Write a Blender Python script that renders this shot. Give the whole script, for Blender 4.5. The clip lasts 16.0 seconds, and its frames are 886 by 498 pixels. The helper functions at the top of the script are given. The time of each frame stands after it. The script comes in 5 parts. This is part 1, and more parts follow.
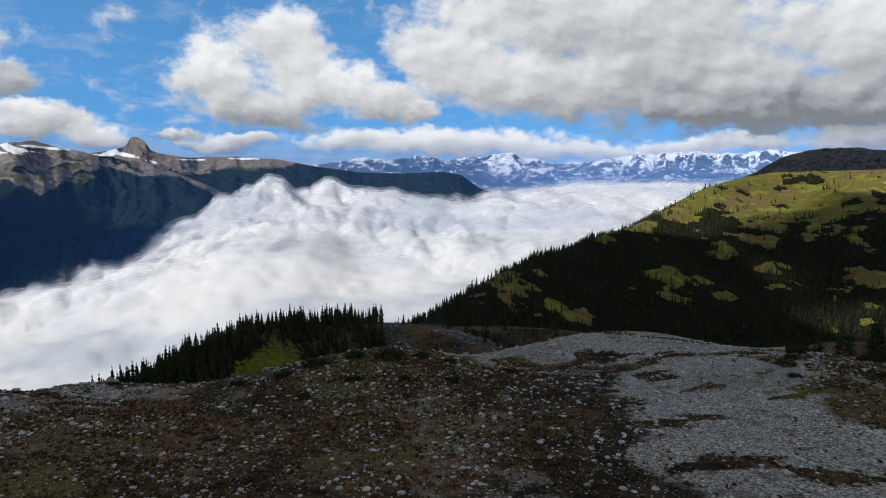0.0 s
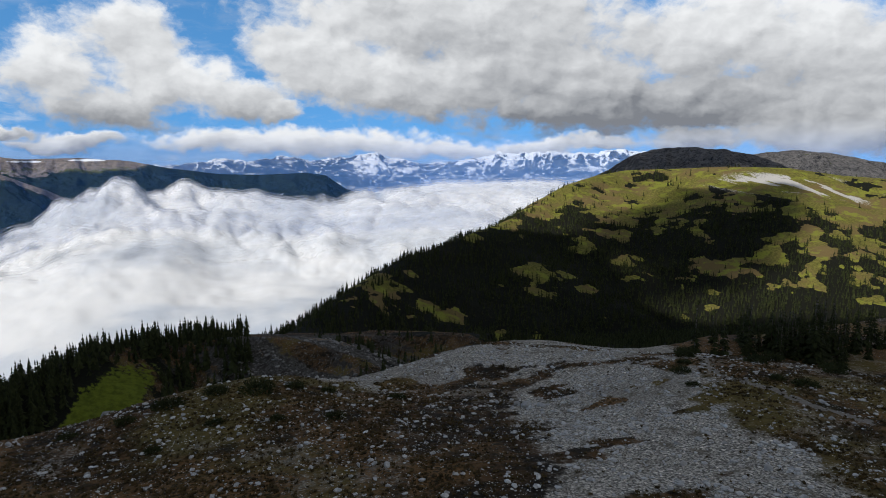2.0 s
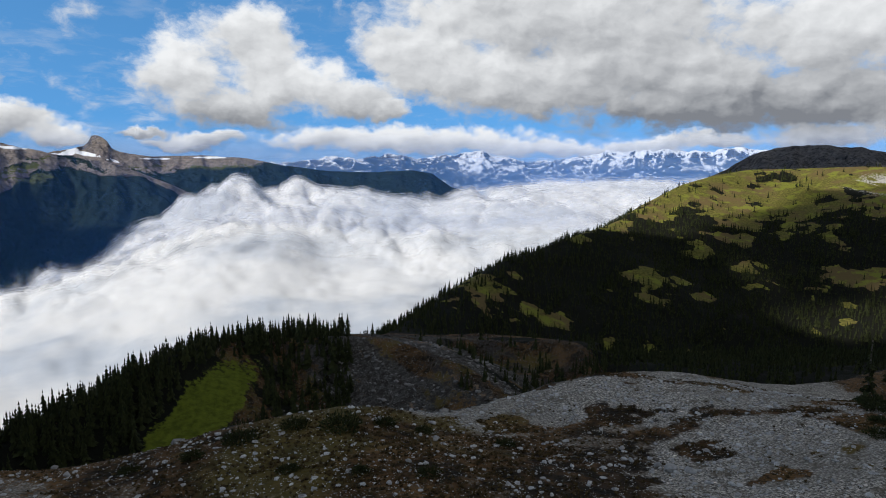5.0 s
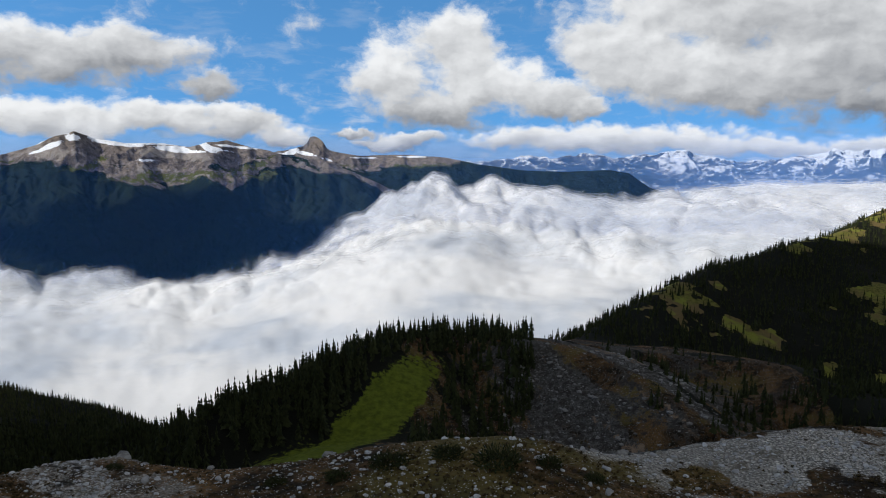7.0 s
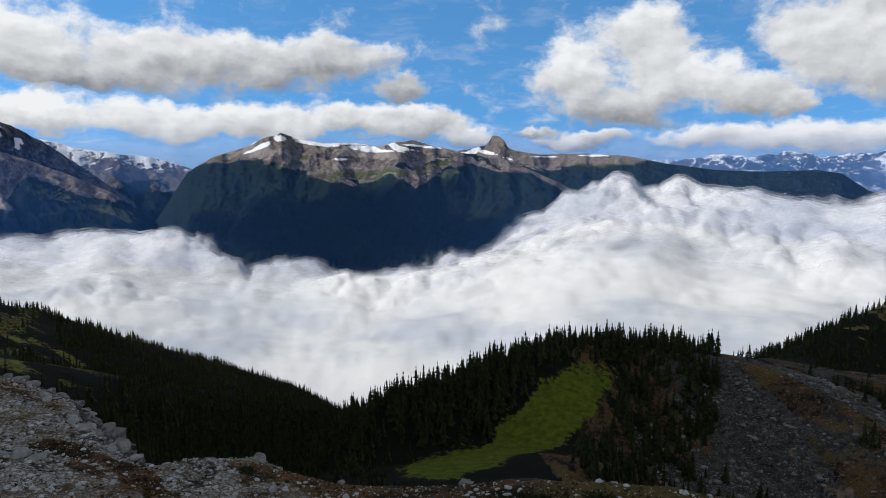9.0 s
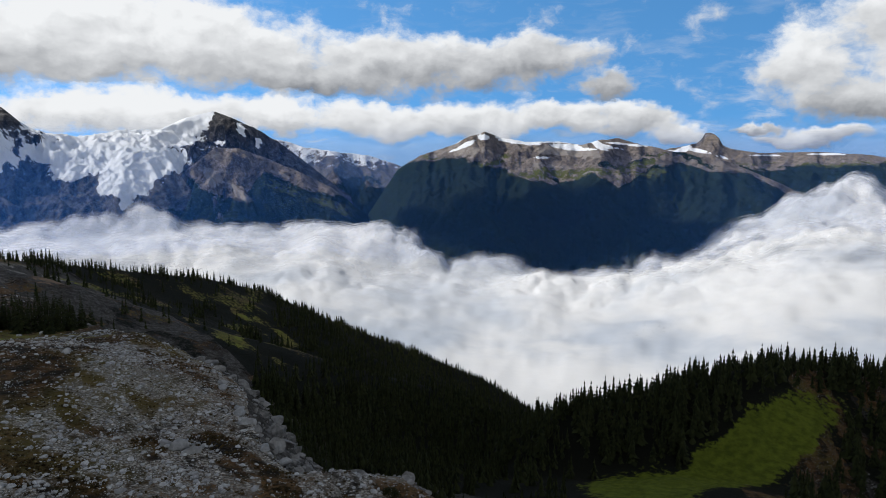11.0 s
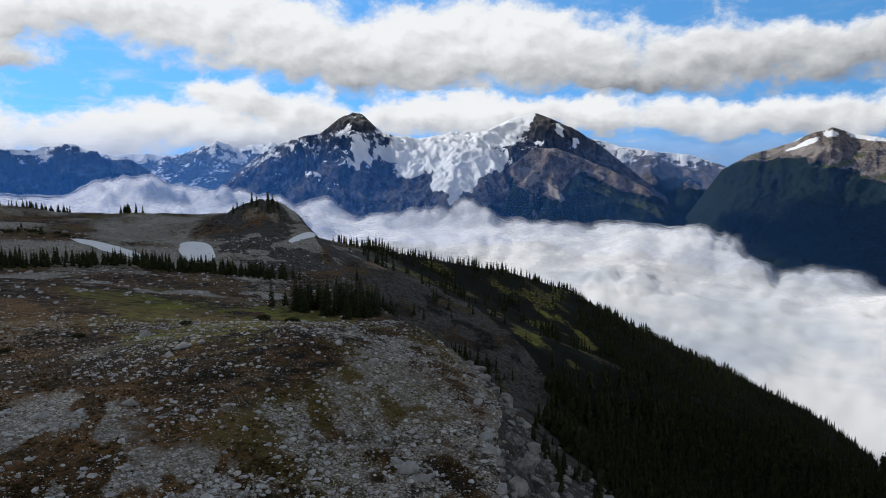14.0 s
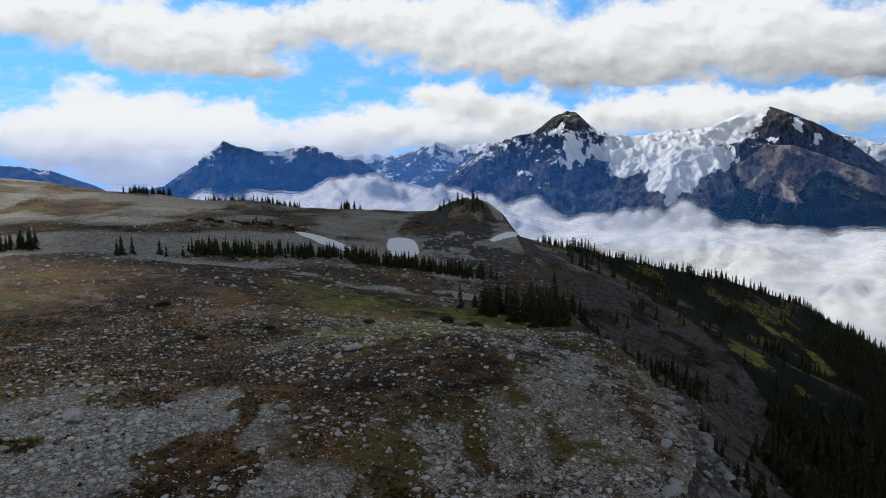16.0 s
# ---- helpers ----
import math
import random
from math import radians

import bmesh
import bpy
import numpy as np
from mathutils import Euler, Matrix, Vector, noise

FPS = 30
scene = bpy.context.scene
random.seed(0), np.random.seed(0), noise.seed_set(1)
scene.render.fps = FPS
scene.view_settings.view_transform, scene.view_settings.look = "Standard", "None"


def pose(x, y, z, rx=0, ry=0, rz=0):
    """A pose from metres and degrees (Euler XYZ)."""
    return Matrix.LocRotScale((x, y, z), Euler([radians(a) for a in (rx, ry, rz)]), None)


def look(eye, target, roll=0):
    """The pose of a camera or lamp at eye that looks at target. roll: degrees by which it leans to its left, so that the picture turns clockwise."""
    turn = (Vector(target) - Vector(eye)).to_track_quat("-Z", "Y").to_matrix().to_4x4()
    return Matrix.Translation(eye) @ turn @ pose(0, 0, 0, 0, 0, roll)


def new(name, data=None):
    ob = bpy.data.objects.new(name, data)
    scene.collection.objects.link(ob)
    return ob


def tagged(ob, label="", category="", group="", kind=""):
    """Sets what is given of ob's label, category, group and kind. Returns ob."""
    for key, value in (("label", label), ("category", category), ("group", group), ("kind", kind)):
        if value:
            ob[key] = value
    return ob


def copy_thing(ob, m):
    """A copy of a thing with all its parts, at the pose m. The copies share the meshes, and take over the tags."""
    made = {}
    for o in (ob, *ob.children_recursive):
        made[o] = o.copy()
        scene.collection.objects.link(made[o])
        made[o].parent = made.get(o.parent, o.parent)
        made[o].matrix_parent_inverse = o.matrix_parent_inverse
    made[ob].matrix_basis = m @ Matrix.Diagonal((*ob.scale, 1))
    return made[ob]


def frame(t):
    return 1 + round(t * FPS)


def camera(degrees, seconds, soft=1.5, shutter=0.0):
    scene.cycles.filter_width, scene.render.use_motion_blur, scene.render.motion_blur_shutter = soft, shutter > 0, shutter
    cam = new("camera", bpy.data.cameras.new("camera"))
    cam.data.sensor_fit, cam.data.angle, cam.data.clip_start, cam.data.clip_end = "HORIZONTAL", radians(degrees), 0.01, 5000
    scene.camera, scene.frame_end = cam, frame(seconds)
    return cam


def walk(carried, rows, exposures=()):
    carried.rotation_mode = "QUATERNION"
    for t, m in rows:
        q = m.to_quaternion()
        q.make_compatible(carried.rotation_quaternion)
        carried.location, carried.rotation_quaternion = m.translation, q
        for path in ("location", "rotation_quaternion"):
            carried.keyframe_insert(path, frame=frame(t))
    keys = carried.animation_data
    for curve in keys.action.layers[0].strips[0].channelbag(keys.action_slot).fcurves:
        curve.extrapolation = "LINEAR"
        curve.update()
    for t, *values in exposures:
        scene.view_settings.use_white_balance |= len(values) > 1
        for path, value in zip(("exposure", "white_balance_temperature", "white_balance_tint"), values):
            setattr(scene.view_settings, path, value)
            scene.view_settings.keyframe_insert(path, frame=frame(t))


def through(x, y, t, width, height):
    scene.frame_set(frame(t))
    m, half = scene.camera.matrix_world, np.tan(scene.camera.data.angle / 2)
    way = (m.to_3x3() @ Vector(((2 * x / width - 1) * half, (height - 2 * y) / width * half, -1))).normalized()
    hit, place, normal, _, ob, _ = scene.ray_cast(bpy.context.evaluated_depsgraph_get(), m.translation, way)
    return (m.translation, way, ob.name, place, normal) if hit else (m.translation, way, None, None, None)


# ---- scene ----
# ---- camera ----
# seconds, x, y, z, heading (clockwise from +y), pitch, lean
PATH = [
    (0.0, 0.00, -0.00, 0.00, -2.70, -7.56, 0.16),
    (0.5, -0.38, 3.06, -0.04, 0.04, -7.53, 0.07),
    (1.0, -0.80, 6.10, -0.07, 2.85, -7.48, -0.00),
    (1.5, -1.13, 9.13, 0.07, 5.68, -7.52, -0.13),
    (2.0, -1.50, 11.90, 0.25, 8.53, -7.55, -0.14),
    (2.5, -1.80, 14.78, 0.40, 11.35, -7.60, -0.02),
    (3.0, -2.00, 17.71, 0.38, 11.50, -7.63, -0.02),
    (3.5, -2.06, 20.61, 0.32, 8.58, -7.62, -0.04),
    (3.7, -1.96, 21.80, 0.28, 6.73, -7.63, -0.03),
    (5.8, -0.90, 34.27, -0.13, -5.01, -7.70, 0.09),
    (6.0, -0.80, 35.45, -0.17, -6.84, -7.71, 0.11),
    (6.5, -0.47, 38.51, -0.25, -11.69, -7.72, 0.11),
    (7.0, -0.23, 41.40, -0.29, -16.50, -7.76, 0.07),
    (7.5, -0.19, 44.11, -0.25, -21.26, -7.84, 0.04),
    (8.0, -0.26, 46.82, -0.36, -26.00, -7.84, -0.03),
    (8.5, -0.32, 49.69, -0.94, -29.61, -7.82, -0.01),
    (8.7, -0.73, 50.70, -0.99, -30.30, -7.83, -0.01),
    (10.8, -4.96, 61.27, -1.52, -46.64, -7.97, 0.04),
    (11.0, -5.36, 62.28, -1.57, -48.44, -7.98, 0.04),
    (11.5, -6.67, 64.55, -1.80, -52.78, -7.96, 0.09),
    (12.0, -8.21, 66.56, -1.85, -57.07, -7.97, 0.13),
    (12.5, -9.58, 68.53, -1.78, -61.49, -7.97, 0.08),
    (13.0, -11.18, 70.29, -1.93, -65.80, -7.99, -0.01),
    (13.5, -13.11, 72.04, -2.18, -70.18, -8.01, -0.09),
    (14.0, -15.20, 73.62, -2.42, -74.57, -7.98, -0.11),
    (14.5, -17.41, 75.33, -2.54, -79.04, -8.04, -0.32),
    (15.0, -19.71, 76.83, -2.71, -83.53, -8.01, -0.44),
    (15.5, -21.86, 78.10, -2.75, -87.95, -7.99, -0.50),
    (16.0, -24.25, 79.19, -2.81, -92.34, -7.96, -0.49),
]
cam = camera(66.4, 16.0, soft=0.9)
walk(cam, [(t, pose(x, y, z, 90 + pitch, 0, -yaw) @ pose(0, 0, 0, 0, 0, lean)) for t, x, y, z, yaw, pitch, lean in PATH],
     [(0.0, -0.29, 6200, 10), (16.0, -0.29, 6200, 10)])

# ---- world and sun ----
SUN_AZ, SUN_EL = -131.0, 36.0   # degrees: heading of the sun, height
sun_way = Vector((math.sin(radians(SUN_AZ)) * math.cos(radians(SUN_EL)), math.cos(radians(SUN_AZ)) * math.cos(radians(SUN_EL)), math.sin(radians(SUN_EL))))
sun_data = bpy.data.lights.new("sun", "SUN")
sun_data.energy, sun_data.angle, sun_data.color = 4.7, radians(0.5), (1.0, 0.94, 0.85)
sun = new("sun", sun_data)
sun.matrix_world = look((0, 0, 900), Vector((0, 0, 900)) - sun_way)

# cloud banks of the sky: heading, height, half width, half height in degrees, and how bright
WEST_PUFFS = [(-20.8, 6.8, 3.4, 2.73, 0.78), (-15.5, 9.2, 3.7, 2.4, 0.66), (-12.9, 6.0, 5.2, 2.31, 0.78), (-17.0, 4.0, 4.2, 1.57, 0.42), (-7.6, 4.8, 3.2, 1.53, 0.62), (-4.5, 3.7, 1.8, 0.9, 0.55)]
WEST_DECK = [(-1.7, 9.2, 5.4, 2.59, 0.75), (0.1, 6.9, 5.5, 2.44, 0.75), (5.6, 5.6, 7.0, 2.35, 0.62), (14.0, 7.3, 13.8, 4.22, 0.45), (9.3, 11.5, 14.7, 2.77, 0.52), (23.1, 4.1, 8.3, 2.22, 0.12), (18.6, 3.5, 5.9, 1.13, 0.22), (30.8, 9.3, 9.5, 3.24, 0.7), (31.0, 4.9, 10.4, 2.53, 0.2), (37.3, 1.9, 6.2, 2.24, 0.52), (39.5, 6.3, 5.1, 4.25, 0.62), (29.2, 1.6, 4.5, 1.05, 0.45), (43.7, 6.0, 4.7, 5.9, 0.4)]
WEST_BAND = [(-6.8, 1.6, 7.5, 0.99, 0.75), (0.9, 1.4, 7.0, 1.02, 0.78), (7.9, 0.7, 5.7, 0.84, 0.8), (15.0, 0.7, 4.4, 0.84, 0.8), (20.1, 1.2, 5.0, 0.64, 0.65), (-19.4, 1.5, 2.9, 0.62, 0.55), (-23.2, 1.9, 1.7, 0.4, 0.45)]
SOUTH_DECK = [(-78.8, 8.0, 7.9, 3.05, 0.8), (-70.6, 8.6, 9.5, 3.26, 0.78), (-64.4, 7.8, 8.6, 2.64, 0.72), (-60.6, 6.0, 7.1, 1.41, 0.42), (-52.3, 7.4, 8.3, 2.31, 0.56), (-45.4, 7.4, 6.0, 1.87, 0.50), (-40.3, 7.8, 4.3, 1.67, 0.46), (-35.0, 5.6, 2.4, 1.3, 0.36)]
SOUTH_BAND = [(-76.6, 3.4, 4.7, 1.3, 0.92), (-71.3, 3.1, 6.8, 1.53, 0.88), (-62.4, 3.1, 5.7, 1.34, 0.82), (-55.2, 2.8, 4.2, 1.47, 0.82), (-50.5, 2.8, 4.2, 1.38, 0.78), (-45.3, 2.7, 5.2, 1.57, 0.76), (-38.4, 3.0, 4.3, 1.09, 0.7), (-32.6, 2.6, 3.3, 1.16, 0.58), (-29.5, 1.5, 2.5, 0.79, 0.65), (-24.3, 2.0, 1.3, 0.38, 0.45), (-21.5, 1.2, 2.3, 0.5, 0.55)]
EAST_DECK = [(-119.0, 9.8, 8.0, 2.2, 0.88), (-112.5, 8.6, 5.0, 1.4, 0.80), (-94.1, 10.7, 11.1, 2.28, 0.88), (-86.6, 8.4, 9.5, 2.27, 0.8), (-74.6, 9.1, 11.9, 2.83, 0.8), (-80.2, 6.7, 8.4, 1.25, 0.55), (-107.9, 9.4, 7.8, 1.72, 0.82), (-108.4, 7.0, 4.4, 0.93, 0.72), (-99.9, 10.6, 3.6, 1.6, 0.8), (-114.2, 7.9, 4.9, 1.81, 0.85)]
EAST_BANK = [(-118.6, 2.6, 4.6, 2.6, 1.0), (-122.0, 1.4, 4.2, 2.4, 0.95), (-117.0, -0.5, 4.2, 1.7, 0.80), (-91.2, 4.8, 3.7, 1.33, 0.85), (-88.1, 3.7, 3.9, 1.67, 0.73), (-94.8, 2.5, 5.5, 1.74, 0.97), (-101.2, 1.5, 7.0, 1.69, 0.97), (-85.3, 2.5, 5.3, 1.59, 0.77), (-89.5, 1.2, 7.8, 1.16, 0.83), (-75.9, 3.1, 6.0, 1.48, 0.97), (-109.8, 1.7, 3.4, 2.66, 1.02), (-111.7, -0.1, 3.9, 2.5, 0.95), (-109.0, -1.4, 2.4, 1.13, 0.67), (-113.8, 2.2, 4.4, 2.62, 1.05), (-116.1, 0.1, 4.1, 2.58, 0.95)]


class Net:
    """Short hand for building node trees."""

    def __init__(self, tree):
        self.tree = tree

    def add(self, kind, **settings):
        n = self.tree.nodes.new(kind)
        for key, value in settings.items():
            if key == "op":
                n.operation = value
            elif key == "blend":
                n.blend_type = value
        return n

    def put(self, value, socket):
        if isinstance(value, bpy.types.NodeSocket):
            self.tree.links.new(value, socket)
        elif value is not None:
            socket.default_value = value

    def math(self, op, a, b=None, c=None, clamp=False):
        n = self.add("ShaderNodeMath", op=op)
        n.use_clamp = clamp
        for v, s in zip((a, b, c), n.inputs):
            self.put(v, s)
        return n.outputs[0]

    def vec(self, op, a, b=None):
        n = self.add("ShaderNodeVectorMath", op=op)
        self.put(a, n.inputs[0])
        self.put(b, n.inputs[1])
        return n.outputs[0]

    def noise(self, vector, scale, detail=4.0, rough=0.55, distort=0.0, kind="FBM"):
        n = self.add("ShaderNodeTexNoise")
        n.noise_type = kind
        self.put(vector, n.inputs["Vector"])
        self.put(scale, n.inputs["Scale"])
        n.inputs["Detail"].default_value, n.inputs["Roughness"].default_value, n.inputs["Distortion"].default_value = detail, rough, distort
        return n.outputs["Fac"], n.outputs["Color"]

    def voronoi(self, vector, scale, feature="F1"):
        n = self.add("ShaderNodeTexVoronoi")
        n.feature = feature
        self.put(vector, n.inputs["Vector"])
        self.put(scale, n.inputs["Scale"])
        return n

    def span(self, value, lo, hi, a=0.0, b=1.0, smooth=True):
        n = self.add("ShaderNodeMapRange")
        n.interpolation_type = "SMOOTHSTEP" if smooth else "LINEAR"
        for v, s in zip((value, lo, hi, a, b), n.inputs):
            self.put(v, s)
        return n.outputs[0]

    def mix(self, fac, a, b, blend="MIX"):
        n = self.tree.nodes.new("ShaderNodeMix")
        n.data_type, n.blend_type = "RGBA", blend
        self.put(fac, n.inputs[0])
        for v, s in ((a, n.inputs[6]), (b, n.inputs[7])):
            self.put((*v, 1.0) if isinstance(v, tuple) and len(v) == 3 else v, s)
        return n.outputs[2]

    def attr(self, name):
        n = self.add("ShaderNodeAttribute")
        n.attribute_name = name
        return n.outputs["Fac"]


def cloud_group():
    """Cover and brightness of the cloud banks at a place of the sky given as heading, height in degrees."""
    g = bpy.data.node_groups.new("cloud_cover", "ShaderNodeTree")
    g.interface.new_socket("Sky", in_out="INPUT", socket_type="NodeSocketVector")
    g.interface.new_socket("Cover", in_out="OUTPUT", socket_type="NodeSocketFloat")
    g.interface.new_socket("Tone", in_out="OUTPUT", socket_type="NodeSocketFloat")
    net = Net(g)
    sky, out = g.nodes.new("NodeGroupInput").outputs[0], g.nodes.new("NodeGroupOutput").inputs
    heap = None
    for bank in (WEST_PUFFS, WEST_DECK, WEST_BAND, SOUTH_DECK, SOUTH_BAND, EAST_DECK, EAST_BANK):
        for az, el, w, h, tone in bank:
            m = net.add("ShaderNodeVectorMath", op="MULTIPLY_ADD")
            for value, socket in zip((sky, (1 / (1.35 * w), 1 / (1.35 * h), 0), (-az / (1.35 * w), -el / (1.35 * h), 0)), m.inputs):
                net.put(value, socket)
            away, up = net.add("ShaderNodeVectorMath", op="LENGTH"), net.add("ShaderNodeVectorMath", op="DOT_PRODUCT")
            net.put(m.outputs[0], away.inputs[0])
            net.put(m.outputs[0], up.inputs[0])
            up.inputs[1].default_value = (0, 1, 0)
            f = net.math("SUBTRACT", 1.0, away.outputs["Value"], clamp=True)
            # sunlit tops and shaded undersides are painted into the tone
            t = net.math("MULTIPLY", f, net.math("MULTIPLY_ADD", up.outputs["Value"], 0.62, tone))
            f4 = net.math("POWER", f, 4.0)
            c = net.add("ShaderNodeCombineXYZ")
            for value, socket in zip((t, f, f4), c.inputs):
                net.put(value, socket)
            heap = c.outputs[0] if heap is None else net.vec("ADD", heap, c.outputs[0])
    sums = net.add("ShaderNodeSeparateXYZ")
    net.put(heap, sums.inputs[0])
    tones, weight, total = sums.outputs[0], sums.outputs[1], net.math("POWER", sums.outputs[2], 0.25)
    # beyond the banks the same broken cover goes on over the whole sky
    s = net.add("ShaderNodeSeparateXYZ")
    net.put(sky, s.inputs[0])
    high = net.span(s.outputs[1], 13.0, 24.0, 0.0, 0.42)
    total = net.math("MAXIMUM", total, high)
    side = net.math("MAXIMUM", net.span(s.outputs[0], 44.0, 60.0), net.span(s.outputs[0], -128.0, -150.0))
    total = net.math("MAXIMUM", total, net.math("MULTIPLY", side, 0.40))
    net.put(total, out[0])
    net.put(net.math("DIVIDE", net.math("ADD", tones, 0.012), net.math("ADD", weight, 0.02)), out[1])
    return g


world = bpy.data.worlds.new("sky")
scene.world = world
world.use_nodes = True
wt = world.node_tree
wt.nodes.clear()
net = Net(wt)
way = net.add("ShaderNodeTexCoord").outputs["Generated"]
sep = net.add("ShaderNodeSeparateXYZ")
net.put(way, sep.inputs[0])
heading = net.math("MULTIPLY", net.math("ARCTAN2", sep.outputs[0], sep.outputs[1]), 180 / math.pi)
height = net.math("MULTIPLY", net.math("ARCSINE", sep.outputs[2]), 180 / math.pi)
comb = net.add("ShaderNodeCombineXYZ")
net.put(heading, comb.inputs[0])
net.put(height, comb.inputs[1])
place = comb.outputs[0]
# billows: the sky place is shaken at two sizes, and the cover broken up by finer heads
stretch = net.vec("MULTIPLY", place, (0.72, 1.0, 1.0))
_, w1 = net.noise(stretch, 0.30, 3.0, 0.55)
_, w2 = net.noise(stretch, 1.1, 4.0, 0.6)
shake = net.vec("ADD", net.vec("MULTIPLY", net.vec("SUBTRACT", w1, (0.5, 0.5, 0.5)), (4.5, 2.4, 0.0)), net.vec("MULTIPLY", net.vec("SUBTRACT", w2, (0.5, 0.5, 0.5)), (1.7, 1.2, 0.0)))
banks = net.add("ShaderNodeGroup")
banks.node_tree = cloud_group()
net.put(net.vec("ADD", place, shake), banks.inputs[0])
curl = net.vec("ADD", stretch, net.vec("MULTIPLY", shake, (0.35, 0.35, 0.0)))
heads_here, _ = net.noise(curl, 0.42, 9.0, 0.60)
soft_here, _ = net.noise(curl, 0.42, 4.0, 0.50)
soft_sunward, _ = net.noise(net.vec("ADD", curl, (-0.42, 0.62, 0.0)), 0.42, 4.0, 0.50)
thick = net.math("MULTIPLY_ADD", net.math("SUBTRACT", heads_here, 0.5), 1.35, banks.outputs[0])
dens = net.span(thick, 0.02, 0.50)
# painted shading: each head brighter towards the sun, thin edges brighter too
streak, _ = net.noise(net.vec("MULTIPLY", curl, (0.5, 1.5, 1.0)), 0.5, 6.0, 0.6)
veil = net.math("MULTIPLY", net.span(streak, 0.48, 0.72, 0.0, 0.55), net.span(height, 11.0, 1.5, 0.25, 1.0))
veil = net.math("MAXIMUM", veil, net.span(height, 3.2, 0.0, 0.0, 0.30))
dens = net.math("MAXIMUM", dens, veil)
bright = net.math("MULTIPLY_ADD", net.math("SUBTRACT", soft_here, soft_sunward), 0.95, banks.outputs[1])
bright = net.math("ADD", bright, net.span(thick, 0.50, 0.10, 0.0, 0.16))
bright = net.math("SUBTRACT", bright, net.span(height, 14.0, 30.0, 0.0, 0.50), clamp=True)   # unseen cloud overhead is greyed to dim the light from above
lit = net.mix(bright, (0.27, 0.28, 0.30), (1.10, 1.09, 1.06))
nish = net.add("ShaderNodeTexSky")
net.put(net.vec("NORMALIZE", net.vec("ADD", way, (0.0, 0.0, 0.34))), nish.inputs[0])
nish.sky_type, nish.sun_disc = "NISHITA", False
nish.sun_elevation, nish.sun_rotation = radians(SUN_EL), radians(SUN_AZ)
nish.altitude, nish.air_density, nish.dust_density, nish.ozone_density = 2000, 1.0, 0.0, 1.0
bg_sky, bg_cloud = net.add("ShaderNodeBackground"), net.add("ShaderNodeBackground")
net.put(net.mix(1.0, nish.outputs[0], (0.54, 0.97, 1.10), "MULTIPLY"), bg_sky.inputs[0])
bg_sky.inputs[1].default_value = 0.24
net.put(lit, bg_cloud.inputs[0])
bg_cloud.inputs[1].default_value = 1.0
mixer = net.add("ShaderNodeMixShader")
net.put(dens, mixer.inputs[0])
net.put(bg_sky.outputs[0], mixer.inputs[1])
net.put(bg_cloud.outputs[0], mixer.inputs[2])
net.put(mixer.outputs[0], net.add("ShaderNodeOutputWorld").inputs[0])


# ---- numbers for landforms ----
def lattice(ix, iy, seed):
    h = (ix.astype(np.int64) * 374761393 + iy.astype(np.int64) * 668265263 + seed * 2147483647) & 0xFFFFFFFF
    h = ((h ^ (h >> 13)) * 1274126177) & 0xFFFFFFFF
    return ((h ^ (h >> 16)) & 0xFFFFFF) / float(0xFFFFFF)


def vnoise(x, y, seed=0):
    x, y = np.asarray(x, float), np.asarray(y, float)
    ix, iy = np.floor(x), np.floor(y)
    fx, fy = x - ix, y - iy
    fx, fy = fx * fx * fx * (fx * (fx * 6 - 15) + 10), fy * fy * fy * (fy * (fy * 6 - 15) + 10)
    a, b = lattice(ix, iy, seed), lattice(ix + 1, iy, seed)
    c, d = lattice(ix, iy + 1, seed), lattice(ix + 1, iy + 1, seed)
    return a + (b - a) * fx + (c - a) * fy + (a - b - c + d) * fx * fy


def fbm(x, y, octaves=5, seed=0, gain=0.5):
    total, amp, norm = 0.0, 1.0, 0.0
    for k in range(octaves):
        total, norm = total + amp * (vnoise(x, y, seed + k) - 0.5) * 2, norm + amp
        x, y, amp = x * 2.03 + 17.1, y * 2.03 + 9.7, amp * gain
    return total / norm


def ridged(x, y, octaves=5, seed=0, gain=0.5):
    total, amp, norm = 0.0, 1.0, 0.0
    for k in range(octaves):
        total, norm = total + amp * (1 - np.abs(vnoise(x, y, seed + k) - 0.5) * 2), norm + amp
        x, y, amp = x * 2.07 + 5.3, y * 2.07 + 3.1, amp * gain
    return total / norm


def smooth(v, lo, hi):
    s = np.clip((v - lo) / (hi - lo), 0, 1)
    return s * s * (3 - 2 * s)


def soft_plus(v, k):
    return k * np.logaddexp(0, v / k)


def soft_max(parts, k):
    return k * np.logaddexp.reduce([p / k for p in parts])


def along(x, y, line):
    """Nearest distance to a line in plan, its height there, the side (+ to the left of its course) and the share of the way."""
    best = np.full(x.shape, 1e9)
    high, side, share = np.zeros(x.shape), np.zeros(x.shape), np.zeros(x.shape)
    n = len(line) - 1
    for k in range(n):
        (ax, ay, az), (bx, by, bz) = line[k], line[k + 1]
        dx, dy = bx - ax, by - ay
        u = np.clip(((x - ax) * dx + (y - ay) * dy) / (dx * dx + dy * dy), 0, 1)
        px, py = x - ax - u * dx, y - ay - u * dy
        d = np.hypot(px, py)
        m = d < best
        best[m], high[m], share[m] = d[m], (az + u * (bz - az))[m], ((k + u) / n)[m]
        side[m] = np.sign(dx * (y - ay) - dy * (x - ax))[m]
    return best, high, side, share


